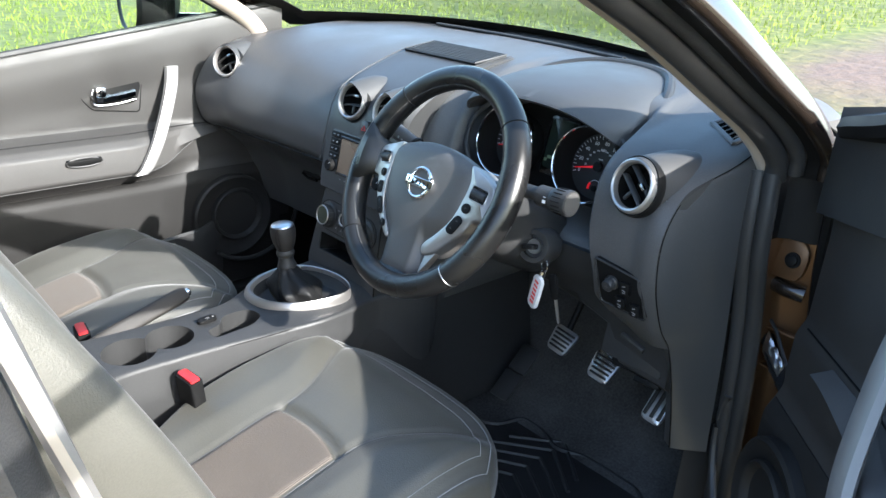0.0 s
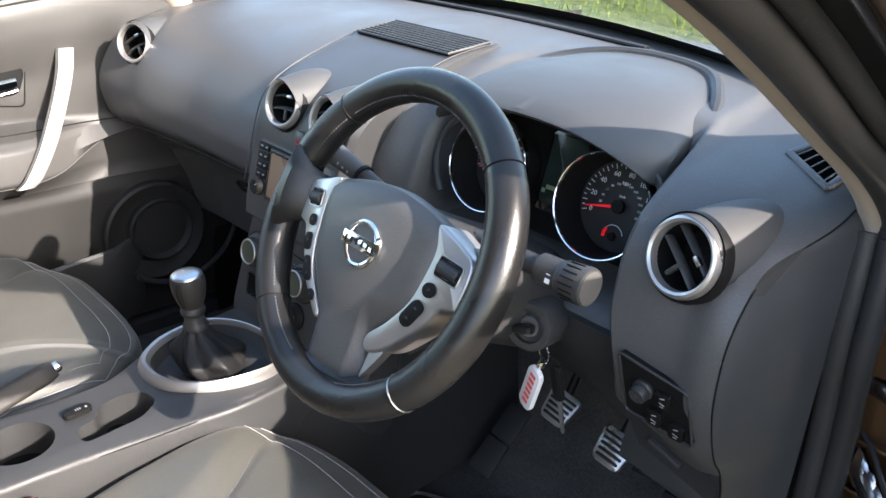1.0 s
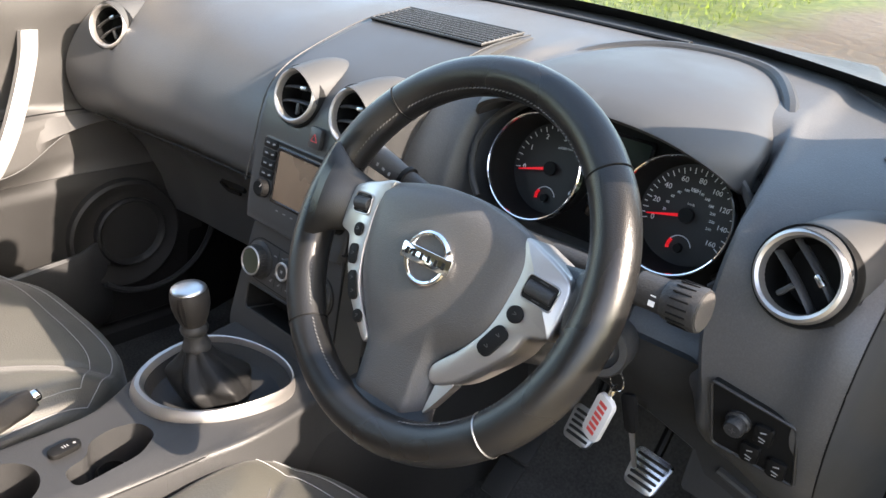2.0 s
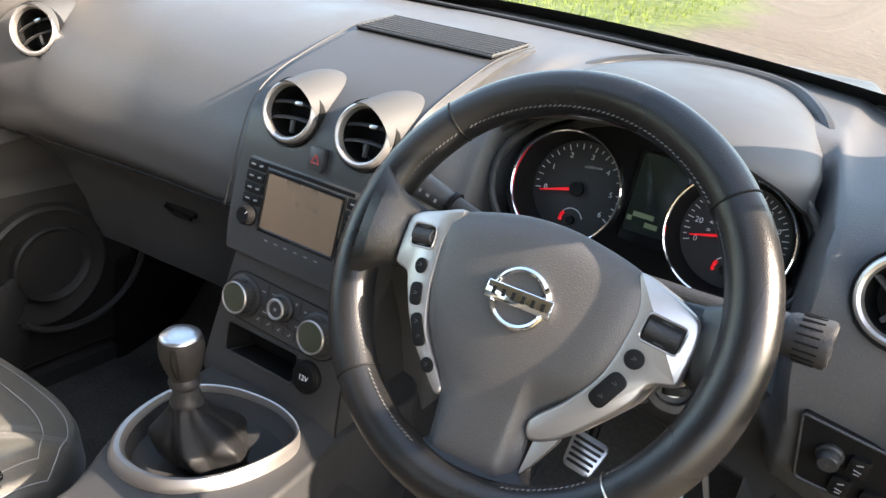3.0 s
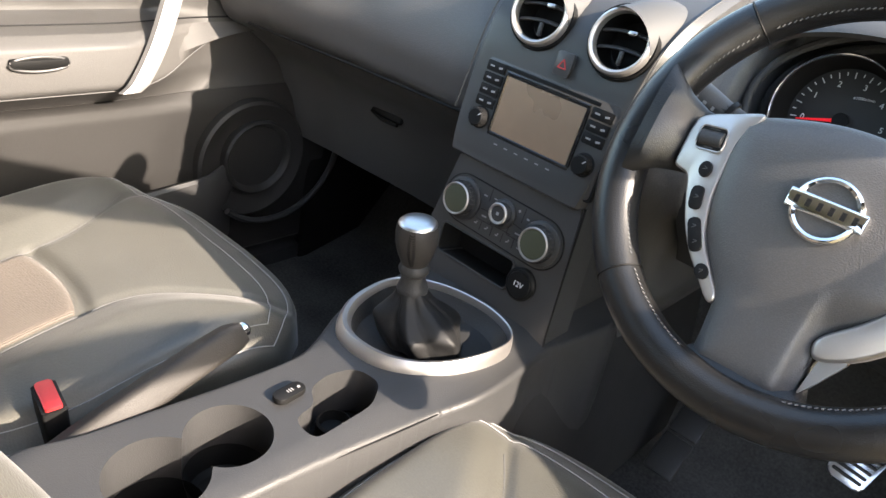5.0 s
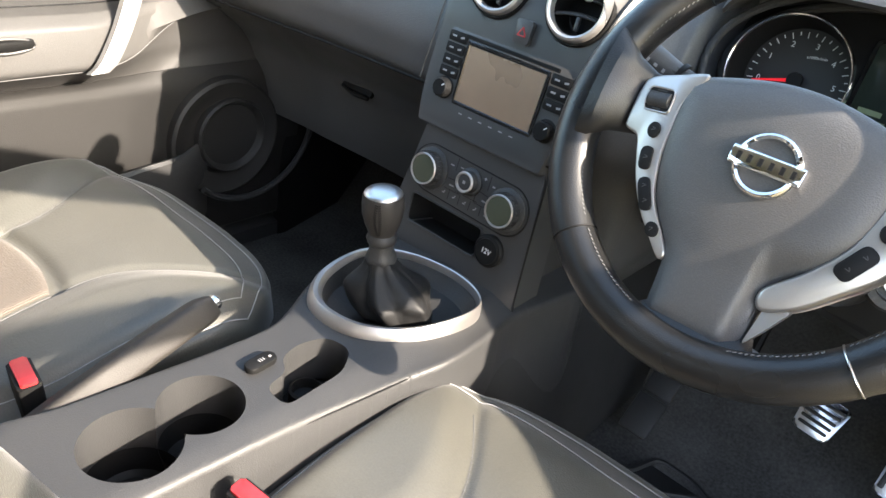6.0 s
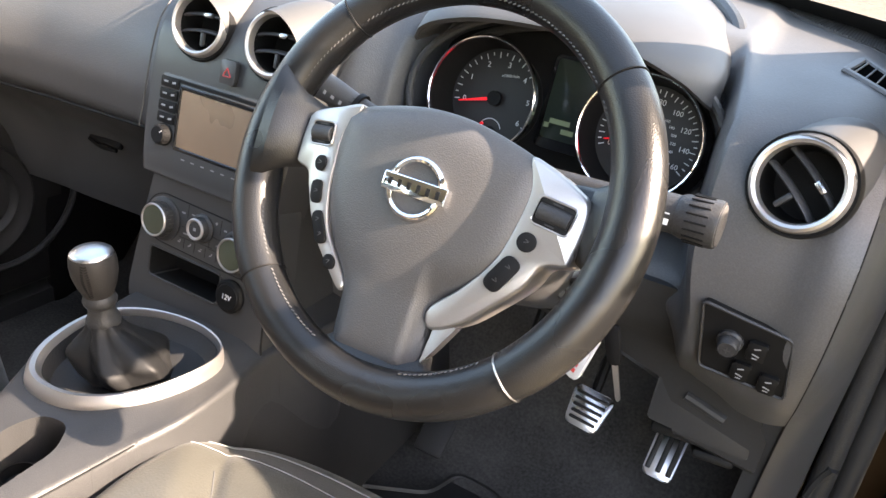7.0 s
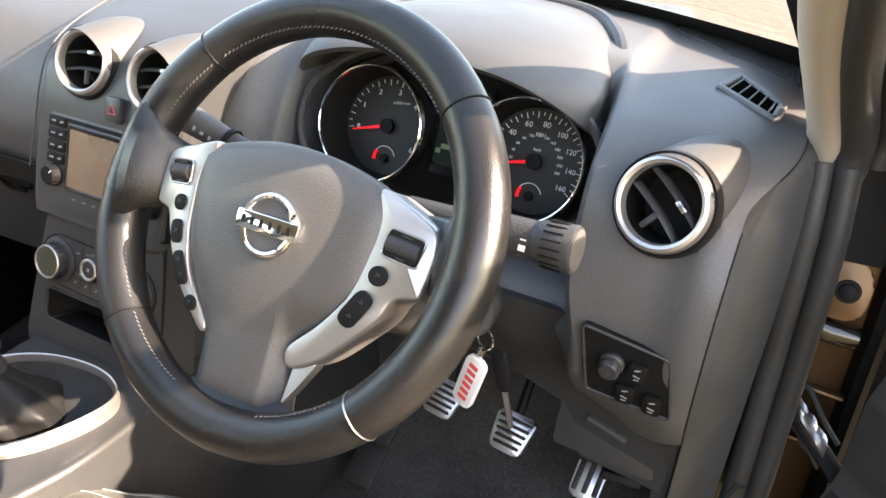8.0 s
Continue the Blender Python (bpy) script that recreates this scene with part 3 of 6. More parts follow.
for gap in [(-.036, .042, .026, .0007, 4), (-.036, .0265, .030, .0007, 0), (.016, .043, .026, .0007, -6), (.018, .0265, .030, .0007, 0), (-.012, .0285, .040, .0007, 0), (-.040, .064, .0007, .018, 0), (-.026, .034, .0007, .014, 0), (.018, .060, .0007, .020, 0), (.002, .034, .0007, .014, 0)] + [(-.0405 + .0190 * k, .0190, .0007, .0130, 0) for k in range(4)]:
    part("button_gap", bars([gap], LF @ pose(0, 0, .0013)), BLACK, ins)
for mark in [(-.048, .060, .0060, .0020, 0), (-.031, .062, .0050, .0016, 0), (-.040, .033, .0080, .0020, 0), (.010, .063, .0034, .0034, 40), (.026, .058, .0044, .0022, 0), (.018, .034, .0080, .0020, 0)] + [(-.050 + .0190 * k, .0195 - .0006 * k, .0042, .0016, 25 * (k % 2)) for k in range(5)] + [(-.048 + .0190 * k, .0220 - .0006 * k, .0018, .0018, 0) for k in range(5)]:
    part("button_mark", bars([mark], LF @ pose(0, 0, .0014)), STITCH, ins, "small white symbol")
part("edge_gap", tube([LF @ Vector((x, y, -.0015)) for x, y in ((.0945, .104), (.1015, .010), (.1085, -.070), (.1125, -.088))], .0016, 6), BLACK, lower, "dark joint beside the tunnel panel")
# black rod for the shadowed gap where the stack overhangs the console
part("edge_gap", tube([LF @ Vector((x, y, -.010)) for x, y in ((-.130, -.096), (-.06, -.101), (.02, -.105), (.104, -.109))], .0060, 8), BLACK, lower)
SO = LF @ pose(.050, -.023, 0)
so = part("power_socket", lathe([(.0225, -.002), (.0225, .004), (.0200, .007), (.0180, .0075), (.0170, .009), (0, .009)], SO, 36), BLACK, lower, "black power socket cap")
part("print", lettering([("12V", .010, 0, 0, 0)], SO @ pose(0, 0, .0092)), WHITE, so)

# tunnel cheek beside the stack
cheek = thing("tunnel_side_panel", (.12, .15, .36), "dark plastic side panel of the centre tunnel", "trim panel")
part("panel", skin([[Vector((x, y, z)) for y, z in ((.185, .655), (.200, .74), (.215, .85), (.30, .93), (.42, .9), (.42, .66))] for x in (-.12, .088)]), HARD, cheek)
part("lower_panel", skin([[Vector((x0, y, .672)), Vector((x1, y, .672)), Vector((x1 + .055, y, .34)), Vector((x0 - .055, y, .34))] for x0, x1, y in ((-.115, .112, .02), (-.125, .112, .16), (-.125, .112, .30), (-.125, .11, .62))]), RUBBER, cheek)


# ---- instrument cluster ----
CM = pose(.375, .352, 1.018, 90 - 14)
clu = thing("instrument_cluster", (.375, .36, .93), "black instrument cluster with two chrome-ringed dials and a small display", "instrument cluster")
part("backing", prism(outline_round([(-.185, -.075), (.185, -.075), (.185, .06), (.10, .095), (-.10, .095), (-.185, .06)], .03), -.01, 0, CM, .002), BLACK, clu)


def gauge(x, r, numerals, a0, a1, ticks, needle, inner):
    g = part("gauge", lathe([(r + .0058, .0515), (r + .0066, .0548), (r + .0078, .0556), (r + .0092, .0542), (r + .0096, .046)], CM @ pose(x, 0, 0), 72), CHROME, clu, "round gauge in a thin bright ring")
    part("well", lathe([(r + .0062, .0520), (r + .0030, .016), (r, .002)], CM @ pose(x, 0, 0), 64), BLACK, g, "deep black wall round the dial")
    part("face", lathe([(r + .0005, .002), (0, .003)], CM @ pose(x, 0, 0), 48), DIAL, g, "black dial face")
    rows = []
    for i in range(ticks + 1):
        a = radians(a0 + (a1 - a0) * i / ticks)
        l = .007 if i % 2 == 0 else .004
        rows.append(((r - .004 - l / 2) * math.cos(a), (r - .004 - l / 2) * math.sin(a), l, .0011, math.degrees(a)))
    for row in rows:
        part("scale_mark", bars([row], CM @ pose(x, 0, .0042)), WHITE, g)
    words = []
    for i, w in enumerate(numerals):
        a = radians(a0 + (a1 - a0) * i / (len(numerals) - 1))
        words.append((w, .0095 if len(w) < 3 else .0085, (r - .0175) * math.cos(a), (r - .0175) * math.sin(a), 0))
    if inner:
        for i in range(12):
            a = radians(a0 + (a1 - a0) * (i + 1) / 13)
            words.append((str(20 + 20 * i), .0045, (r - .031) * math.cos(a), (r - .031) * math.sin(a), 0))
        words.append(("MPH", .006, 0, r - .030, 0))
        words.append(("km/h", .0045, 0, r - .047, 0))
    else:
        words.append(("x1000r/min", .005, .012, r - .030, 8))
    for word in words:
        part("numeral", lettering([word], CM @ pose(x, 0, .0042)), WHITE, g)
    n = CM @ pose(x, 0, .0085, 0, 0, needle)
    part("needle", prism([(0, -.0022), (r - .012, -.0007), (r - .012, .0007), (0, .0022)], 0, .0016, n), NEEDLE, g, "lit red needle")
    part("hub", lathe([(.0095, .001), (.009, .006), (0, .0068)], CM @ pose(x, 0, .005), 24), BLACK, g)
    s = CM @ pose(x + .002, -.040, .0042)
    arc = [s @ Vector((.015 * math.cos(radians(t)), .015 * math.sin(radians(t)), 0)) for t in range(20, 161, 10)]
    part("small_scale", tube(arc, .0006, 5), WHITE, g)
    part("small_red_mark", tube([s @ Vector((.0135 * math.cos(radians(t)), .0135 * math.sin(radians(t)), .0005)) for t in range(145, 196, 10)], .0022, 6), NEEDLE, g, "red warning segment")
    part("small_hub", lathe([(.006, 0), (.005, .004), (0, .0045)], s, 16), BLACK, g)
    return g


gauge(-.097, .0605, ["0", "1", "2", "3", "4", "5", "6"], 192, -32, 24, 196, False)
gauge(.097, .0605, ["0", "20", "40", "60", "80", "100", "120", "140", "160"], 200, -32, 32, 194, True)
part("centre_display", prism(rrect(.058, .095, .004), 0, .005, CM @ pose(0, .018, 0), .001), LCD, clu, "dim green display")
part("display_border", prism(rrect(.068, .112, .006), 0, .0035, CM @ pose(0, .014, 0), .001), GLOSS, clu)
part("display_digits", bars([(-.008, -.008, .026, .006, 0), (.004, -.018, .016, .006, 0), (-.024, -.014, .006, .006, 0)], CM @ pose(0, .0, .0054)), LCD_ON, clu)

# visor over the cluster
vis_front = [(.190, .285, 1.088), (.205, .272, 1.104), (.235, .265, 1.118), (.29, .262, 1.130), (.375, .262, 1.134), (.45, .266, 1.127), (.503, .280, 1.108), (.531, .297, 1.089), (.540, .318, 1.080)]
vis_back = [(.185, .40, 1.105), (.195, .46, 1.135), (.225, .52, 1.155), (.29, .56, 1.170), (.375, .57, 1.174), (.445, .552, 1.168), (.496, .485, 1.152), (.524, .418, 1.127), (.537, .368, 1.103)]
secs = []
for fp, bp in zip(curve(vis_front, 60), curve(vis_back, 60)):
    top = [fp * (1 - t) + bp * t + np.array([0, 0, .016 * math.sin(math.pi * t ** .7)]) for t in np.linspace(0, 1, 12)]
    lip = fp + np.array([0, .004, -.010])
    under = [lip, lip + np.array([0, .05, .004]), np.array([bp[0], bp[1] - .03, bp[2] - .03])]
    secs.append([Vector(p) for p in [fp + np.array([0, -.003, -.005])] + top + under[::-1]])
visor = thing("cluster_visor", (.375, .40, 1.10), "smooth grey plastic hood over the instrument cluster", "instrument hood")
part("hood", skin(secs), VISOR, visor, "satin grey plastic hood")
# no groove is cut; a dark bead paints in its shade
part("groove_shade", tube(curve([(p[0] + (.011 if p[0] > .44 else -.004), p[1], p[2] - .003) for p in vis_back], 60), lambda t: .0015 + .0090 * min(1.0, 5 * t, 5 * (1 - t)), 10), HARD, visor, "dark bead standing for the shaded groove along the hood")
for s, rr in ((1.0, .006), (1.06, .005)):
    pts = [CM @ Vector(((.180 * s) * math.cos(radians(t)), .105 * s * math.sin(radians(t)) - .005, .02 + (s - 1) * .6)) for t in range(-30, 211, 8)]
    part("inner_lip", tube(curve(pts, 60), rr, 8), HARD, visor)


# ---- steering wheel and column ----
WM = pose(.372, .015, 1.019, 66)          # local z looks at the driver, y is up in the wheel's plane
HM = WM @ pose(0, 0, -.011)
wheel = thing("steering_wheel", (.371, .012, .85), "black leather three-spoke steering wheel with silver trim and buttons", "steering wheel")
RW = pose(.3678, .0249, 1.0217, 61, -8.35)     # the rim's own plane
RR, RT = .1785, .0198


def rim_arc(a0, a1, grow, n):
    secs = []
    for i in range(n + 1):
        t = i / n
        a = radians(a0 + (a1 - a0) * t)
        g = RT + grow * math.sin(math.pi * t) ** .5
        c, s = math.cos(a), math.sin(a)
        secs.append([RW @ Vector(((RR + g * 1.0 * math.cos(q)) * c, (RR + g * 1.0 * math.cos(q)) * s, g * 1.05 * math.sin(q))) for q in [2 * math.pi * k / 20 for k in range(20)]])
    return skin(secs)


GRIPS = [(34, 128, .0), (128, 218, .0014), (218, 309, .0), (309, 394, .0014)]
for a0, a1, g in GRIPS:
    part("rim_section", rim_arc(a0 + .35, a1 - .35, g, 40), LEATHER, wheel, "worn black leather rim section")
for a in (34, 128, 218, 309):
    c, s = math.cos(radians(a)), math.sin(radians(a))
    part("rim_joint", tube([RW @ Vector(((RR + .0200 * math.cos(q)) * c, (RR + .0200 * math.cos(q)) * s, .0210 * math.sin(q))) for q in [2 * math.pi * k / 24 for k in range(24)]], .0008, 6, loop=True), STEEL if a == 309 else BLACK, wheel, "thin joint ring in the rim")
for a0, a1 in ((36, 126), (130, 154), (198, 216), (220, 250), (280, 307), (311, 333), (12, 32)):
    for i in range(int((a1 - a0) / 1.6)):
        a = radians(a0 + 1.6 * i)
        p = RW @ pose((RR - .0172) * math.cos(a), (RR - .0172) * math.sin(a), .0112, 0, -50, math.degrees(a))
        part("stitch", rbox(.0009, .0028, .0011, p @ pose(0, 0, 0, 0, 0, 25), 0), THREAD, wheel)

# hub cover
hub_out = [(-.088, .049), (-.04, .063), (0, .067), (.04, .063), (.084, .050), (.0955, .030), (.0945, -.003), (.087, -.034), (.069, -.062), (.043, -.088), (.042, -.124), (.040, -.150), (.034, -.156), (0, -.158), (-.034, -.155), (-.041, -.149), (-.044, -.122), (-.049, -.098), (-.068, -.073), (-.086, -.042), (-.0955, -.005), (-.097, .030)]


def dome(outline, z0, height, m, rings=26, shift=(0, -.02)):
    out = np.array(curve(outline, 140, loop=True))
    c = np.array(shift)
    secs = [[m @ Vector((*p, z0 - .02)) for p in out]]
    for i in range(rings):
        k = 1 - (i / rings) ** 1.35
        sec = []
        for p in out:
            q = c + (p - c) * k
            d = np.sqrt(((out - q) ** 2).sum(axis=1)).min()
            h = height * (1 - math.exp(-d / .0085)) + .006 * max(0, 1 - (q[0] ** 2 + q[1] ** 2) / .09 ** 2)
            h -= .0055 * smooth(0, .012, q[0] - .024) * smooth(-.045, -.085, q[1])
            sec.append(m @ Vector((*q, z0 + h)))
        secs.append(sec)
    bm = skin(secs, caps=False)
    bm.verts.ensure_lookup_table()
    n = len(out)
    bm.faces.new([bm.verts[k] for k in range(len(bm.verts) - n, len(bm.verts))])
    return bm


hub = part("airbag_cover", dome(hub_out, .003, .0125, HM), AIRBAG, wheel, "grained dark grey airbag cover")
part("moulded_words", lettering([("SRS", .0085, -.002, -.098, 0), ("AIRBAG", .0085, 0, -.109, 0)], HM @ pose(0, 0, .0137, 6)), AIRBAG, hub, "raised lettering in the cover")
bd = part("badge", join(lathe([(.0205, -.006), (.0205, .004), (.0218, .0068), (.0240, .0078), (.0262, .0066), (.0275, .004), (.0275, -.006)], HM @ pose(0, -.002, .0190), 40), rbox(.0605, .0160, .006, HM @ pose(0, -.002, .0238), .0018)), CHROME, wheel, "plain chrome ring and bar badge")
for i in range(6):
    part("badge_inset", bars([(-.0225 + .0090 * i, 0, .0036, .0066, 0)], HM @ pose(0, -.002, .0269)), BLACK, bd)

# spokes
for s in (-1, 1):
    sec = []
    for x, w, z, th in ((.080, .024, -.026, .006), (.110, .027, -.026, .008), (.134, .030, -.024, .011), (.148, .036, -.010, .014), (.160, .046, -.002, .014), (.172, .055, 0, .010)):
        sec.append([WM @ Vector((s * x, .014 + w * math.cos(q), z + th * math.sin(q))) for q in [2 * math.pi * k / 18 for k in range(18)]])
    part("spoke", skin(sec), LEATHER, wheel)
sec = []
for y, w, z, th in ((-.08, .036, -.030, .006), (-.12, .038, -.026, .008), (-.140, .046, -.017, .011), (-.152, .058, -.006, .013), (-.166, .080, 0, .012)):
    sec.append([WM @ Vector((w * math.cos(q) + .006, y, z + th * math.sin(q))) for q in [2 * math.pi * k / 22 for k in range(22)]])
part("lower_spoke", skin(sec), LEATHER, wheel)
part("back_cover", lathe([(.085, -.010), (.080, -.035), (.055, -.055), (0, -.06)], WM @ pose(0, -.01, 0), 36, 1.05, .85), HARD, wheel)
trim_r = [(.082, .051), (.103, .046), (.121, .039), (.136, .030), (.140, .012), (.1375, -.018), (.134, -.024), (.118, -.030), (.109, -.049), (.090, -.072), (.066, -.097), (.043, -.108), (.038, -.092), (.061, -.065), (.080, -.034), (.088, .002), (.089, .027)]
trim_l = [(.080, .052), (.104, .046), (.1295, .036), (.1345, .022), (.134, -.006), (.131, -.013), (.118, -.017), (.111, -.031), (.100, -.053), (.086, -.073), (.068, -.091), (.050, -.107), (.045, -.100), (.058, -.083), (.076, -.060), (.086, -.030), (.089, -.005), (.090, .025)]


def trim(outline, s):
    out = [np.array(p) for p in curve(outline, 120, loop=True)]
    n = len(out)
    roll = .0042 if s > 0 else .0026
    secs = []
    for inset, z in ((0, -.034 if s > 0 else -.018), (0, .011 - roll), (roll * .12, .011 - roll * .62), (roll * .4, .011 - roll * .2), (roll * .85, .011)):
        sec = []
        for i, p in enumerate(out):
            d = out[(i + 2) % n] - out[i - 2]
            d = np.array((-d[1], d[0])) / max(1e-6, np.linalg.norm(d))
            q = p - d * inset * turn_sign
            zz_ = z + (.001 - .13 * max(0, math.hypot(*q) - .085) if z > -.01 else 0)
            sec.append(HM @ Vector((s * q[0], q[1], zz_)))
        secs.append(sec)
    return skin(secs)


area = sum(p[0] * q[1] - q[0] * p[1] for p, q in zip(trim_r, trim_r[1:] + trim_r[:1]))
turn_sign = 1 if area < 0 else -1
for s, ol, label in ((1, trim_r, "broad silver spoke trim"), (-1, trim_l, "slim silver spoke trim")):
    t = part("spoke_trim", trim(ol, s), SILVER, wheel, label)
    zz = lambda x, y: .0125 - .13 * max(0, math.hypot(x, y) - .085)
    rx, ry = (.114, .012) if s > 0 else (-.112, .019)
    RM = HM @ pose(rx, ry, zz(rx, ry), 0, s * 6, -s * 6)
    rf = part("rocker_frame", prism(rrect(*((.031, .022) if s > 0 else (.024, .020)), .004), -.006, .0004, RM, .0003), BLACK, t, "dark rocker recess")
    part("rocker", lathe([(r_, (.68 if s < 0 else .88) * z_) for r_, z_ in ((0, -.0155), (.0062, -.0155), (.0070, -.0145), (.0070, .0145), (.0062, .0155), (0, .0155))], RM @ pose(0, 0, -.0015, 0, 90), 20), HARD, rf)
    part("rocker_mark", bars([(0, .0088 if s > 0 else .0082, .009, .0012, 0), (0, -.0088 if s > 0 else -.0082, .008, .0012, 0)], RM @ pose(0, 0, .0008)), CONSOLE, rf)
    part("rocker_rim", tube([RM @ Vector((x, y, .0006)) for x, y in rrect(*((.032, .023) if s > 0 else (.025, .021)), .0045)], .0009, 5, loop=True), SILVER, rf)
    rows = [(.1005, -.014, .0080, .0080, 0), (.0895, -.044, .0078, .0165, -28)] if s > 0 else [(-.1035, -.007, .0058, .0072, 8), (-.0985, -.032, .0056, .0105, 14), (-.0845, -.061, .0056, .0150, 30), (-.0645, -.0865, .0060, .0070, 42)]
    for x, y, a, b, turn in rows:
        ol2 = [(a * math.cos(q) * (1 if b < .01 else .95), b * math.sin(q)) for q in [2 * math.pi * k / 28 for k in range(28)]]
        if b > .01:
            ol2 = outline_round([(-a, -b), (a, -b), (a, b), (-a, b)], a * .95, 6)
        mm = HM @ pose(x, y, zz(x, y), 0, s * 5, turn)
        b_ob = part("button", prism(ol2, -.006, .0022, mm, .001), BLACK, t, "small black button")
        part("button_mark", bars([(0, yy, .0042, .0007, 15) for yy in ((0,) if b < .012 else (-b * .45, b * .45))] + [(.0004, yy + .0016, .003, .0007, -25) for yy in ((0,) if b < .012 else (-b * .45, b * .45))], mm @ pose(0, 0, .0023)), DOORTRIM, b_ob)

part("spoke_edge", prism(outline_round([(.046, -.104), (.066, -.098), (.052, -.125), (.043, -.140)], .004), -.012, .002, HM, .0015), SILVER, wheel, "narrow silver edge of the lower spoke")

col = thing("steering_column", (.371, .14, .90), "dark plastic steering column shroud with two control stalks", "steering column")
sec = []
for d, rx_, ry_, dy in ((-.042, .070, .044, -.004), (-.050, .088, .054, -.004), (-.070, .100, .062, -.006), (-.13, .104, .068, -.014), (-.20, .100, .070, -.018), (-.29, .095, .073, -.02)):
    sec.append([WM @ Vector((rx_ * math.copysign(abs(math.cos(q)) ** .7, math.cos(q)), ry_ * math.copysign(abs(math.sin(q)) ** .7, math.sin(q)) + dy, d)) for q in [2 * math.pi * k / 32 for k in range(32)]])
part("shroud", skin(sec), HARD, col)
stalk_r = part("stalk", tube([(.44, .115, 1.022), (.50, .11, 1.026), (.548, .108, 1.028)], .0115, 14), HARD, col, "wiper stalk")
part("stalk_collar", tube([(.536, .1085, 1.0275), (.548, .108, 1.028), (.566, .1075, 1.029)], .0165, 20), HARD, stalk_r)
part("stalk_end", lathe([(0, .034), (.0195, .034), (.0205, .031), (.0185, .004), (.0170, 0), (0, 0)], pose(.563, .1075, 1.029, 0, 87, -3), 28), HARD, stalk_r, "ribbed dark stalk end")
part("stalk_face", lathe([(.0178, .0335), (.0175, .0352), (0, .0356)], pose(.563, .1075, 1.029, 0, 87, -3), 28), ARMREST, stalk_r, "pale end face")
for k in range(18):
    part("grip_rib", rbox(.0015, .0018, .018, pose(.563, .1075, 1.029, 0, 87, -3) @ pose(0, 0, 0, 0, 0, 20 * k) @ pose(.0200, 0, .018), .0005, 1), BLACK, stalk_r)
part("stalk_mark", bars([(0, .003, .005, .0012, 0), (0, -.004, .006, .005, 0)], pose(.556, .0915, 1.030, 80)), WHITE, stalk_r)
stalk_l = part("stalk", tube([(.30, .115, 1.015), (.255, .115, 1.03), (.225, .112, 1.040)], lambda t: .0115 + .001 * t, 14), HARD, col, "indicator stalk")
part("stalk_end", tube([(.236, .113, 1.0365), (.215, .111, 1.0435), (.186, .108, 1.053)], lambda t: .0118 + .0032 * t, 20), VISOR, stalk_l, "round grey stalk end")
part("stalk_ring", tube([(.238, .1135, 1.0355), (.233, .1133, 1.037)], .0155, 20), BLACK, stalk_l)
part("stalk_mark", bars([(-.008, 0, .003, .004, 0), (.002, 0, .004, .003, 0), (.012, 0, .003, .004, 0)], pose(.213, .0955, 1.046, 75, 18)), STITCH, stalk_l)
IG = pose(.482, .175, .908, 75, 0, 14)
ig = part("ignition_lock", lathe([(.031, -.05), (.031, 0), (.028, .006), (.0205, .006), (.0195, -.002), (.014, -.003), (0, -.003)], IG, 36), HARD, col, "round ignition lock housing")
part("lock_face", lathe([(.0135, -.003), (.0125, .004), (0, .004)], IG, 24), STEEL, ig)

# key, ring and fob hanging from the lock
key = thing("car_keys", (.505, .18, .86), "car key in the ignition with white fob and spare key", "keys")
part("key_head", prism(outline_round([(-.010, 0), (.010, 0), (.013, .026), (-.013, .026)], .007), -.004, .004, IG @ pose(0, 0, .004, 90, 0, 10), .002), BLACK, key)
part("ring", tube([Vector((.507 + .010 * math.cos(a), .176 - .004 * math.cos(a), .881 + .011 * math.sin(a))) for a in [2 * math.pi * k / 20 for k in range(20)]], .0011, 6, loop=True), CHROME, key)
part("ring", tube([Vector((.506, .176 + .007 * math.cos(a), .866 + .009 * math.sin(a))) for a in [2 * math.pi * k / 20 for k in range(20)]], .0010, 6, loop=True), CHROME, key)
FM = pose(.498, .172, .829, 90, 14, -18)
fob = part("fob", prism(rrect(.0245, .064, .007), -.0035, .0035, FM, .0015), PLASTIC_W, key, "white acrylic fob with red print")
part("fob_print", bars([(0, -.021 + .0085 * i, .0115, .0052, 0) for i in range(6)], FM @ pose(0, 0, .0037)), ORANGE, fob)
part("fob_print", bars([(0, -.021 + .0085 * i, .0115, .0052, 0) for i in range(6)], FM @ pose(0, 0, -.0037)), ORANGE, fob)
part("fob_clip", tube([(.503, .174, .860), (.505, .175, .869)], .004, 8), CHROME, fob)
SKM = pose(.522, .186, .856, 90, -19, -8)
sk = part("spare_key", prism(outline_round([(-.007, -.034), (.007, -.034), (.0085, .010), (-.0085, .010)], .004), -.003, .003, SKM, .0012), BLACK, key, "black-handled spare key")
part("blade", prism([(-.0025, -.074), (0, -.077), (.003, -.074), (.0036, -.034), (-.0030, -.034)], -.001, .001, SKM), STEEL, sk)

# ---- pedals, floor, mat ----
floor = solo("floor", skin([[Vector((x, y, z)) for x, y, z in ((x0, -1.3, .30), (x0, .42, .30), (x0, .58, .34), (x0, .74, .52), (x0, .78, .75), (x0, .82, .75), (x0, .82, .24), (x0, -1.3, .24))] for x0 in np.linspace(-.74, .76, 12)]), CARPET, "black looped car carpet, worn and dusty", "car floor", "structure")


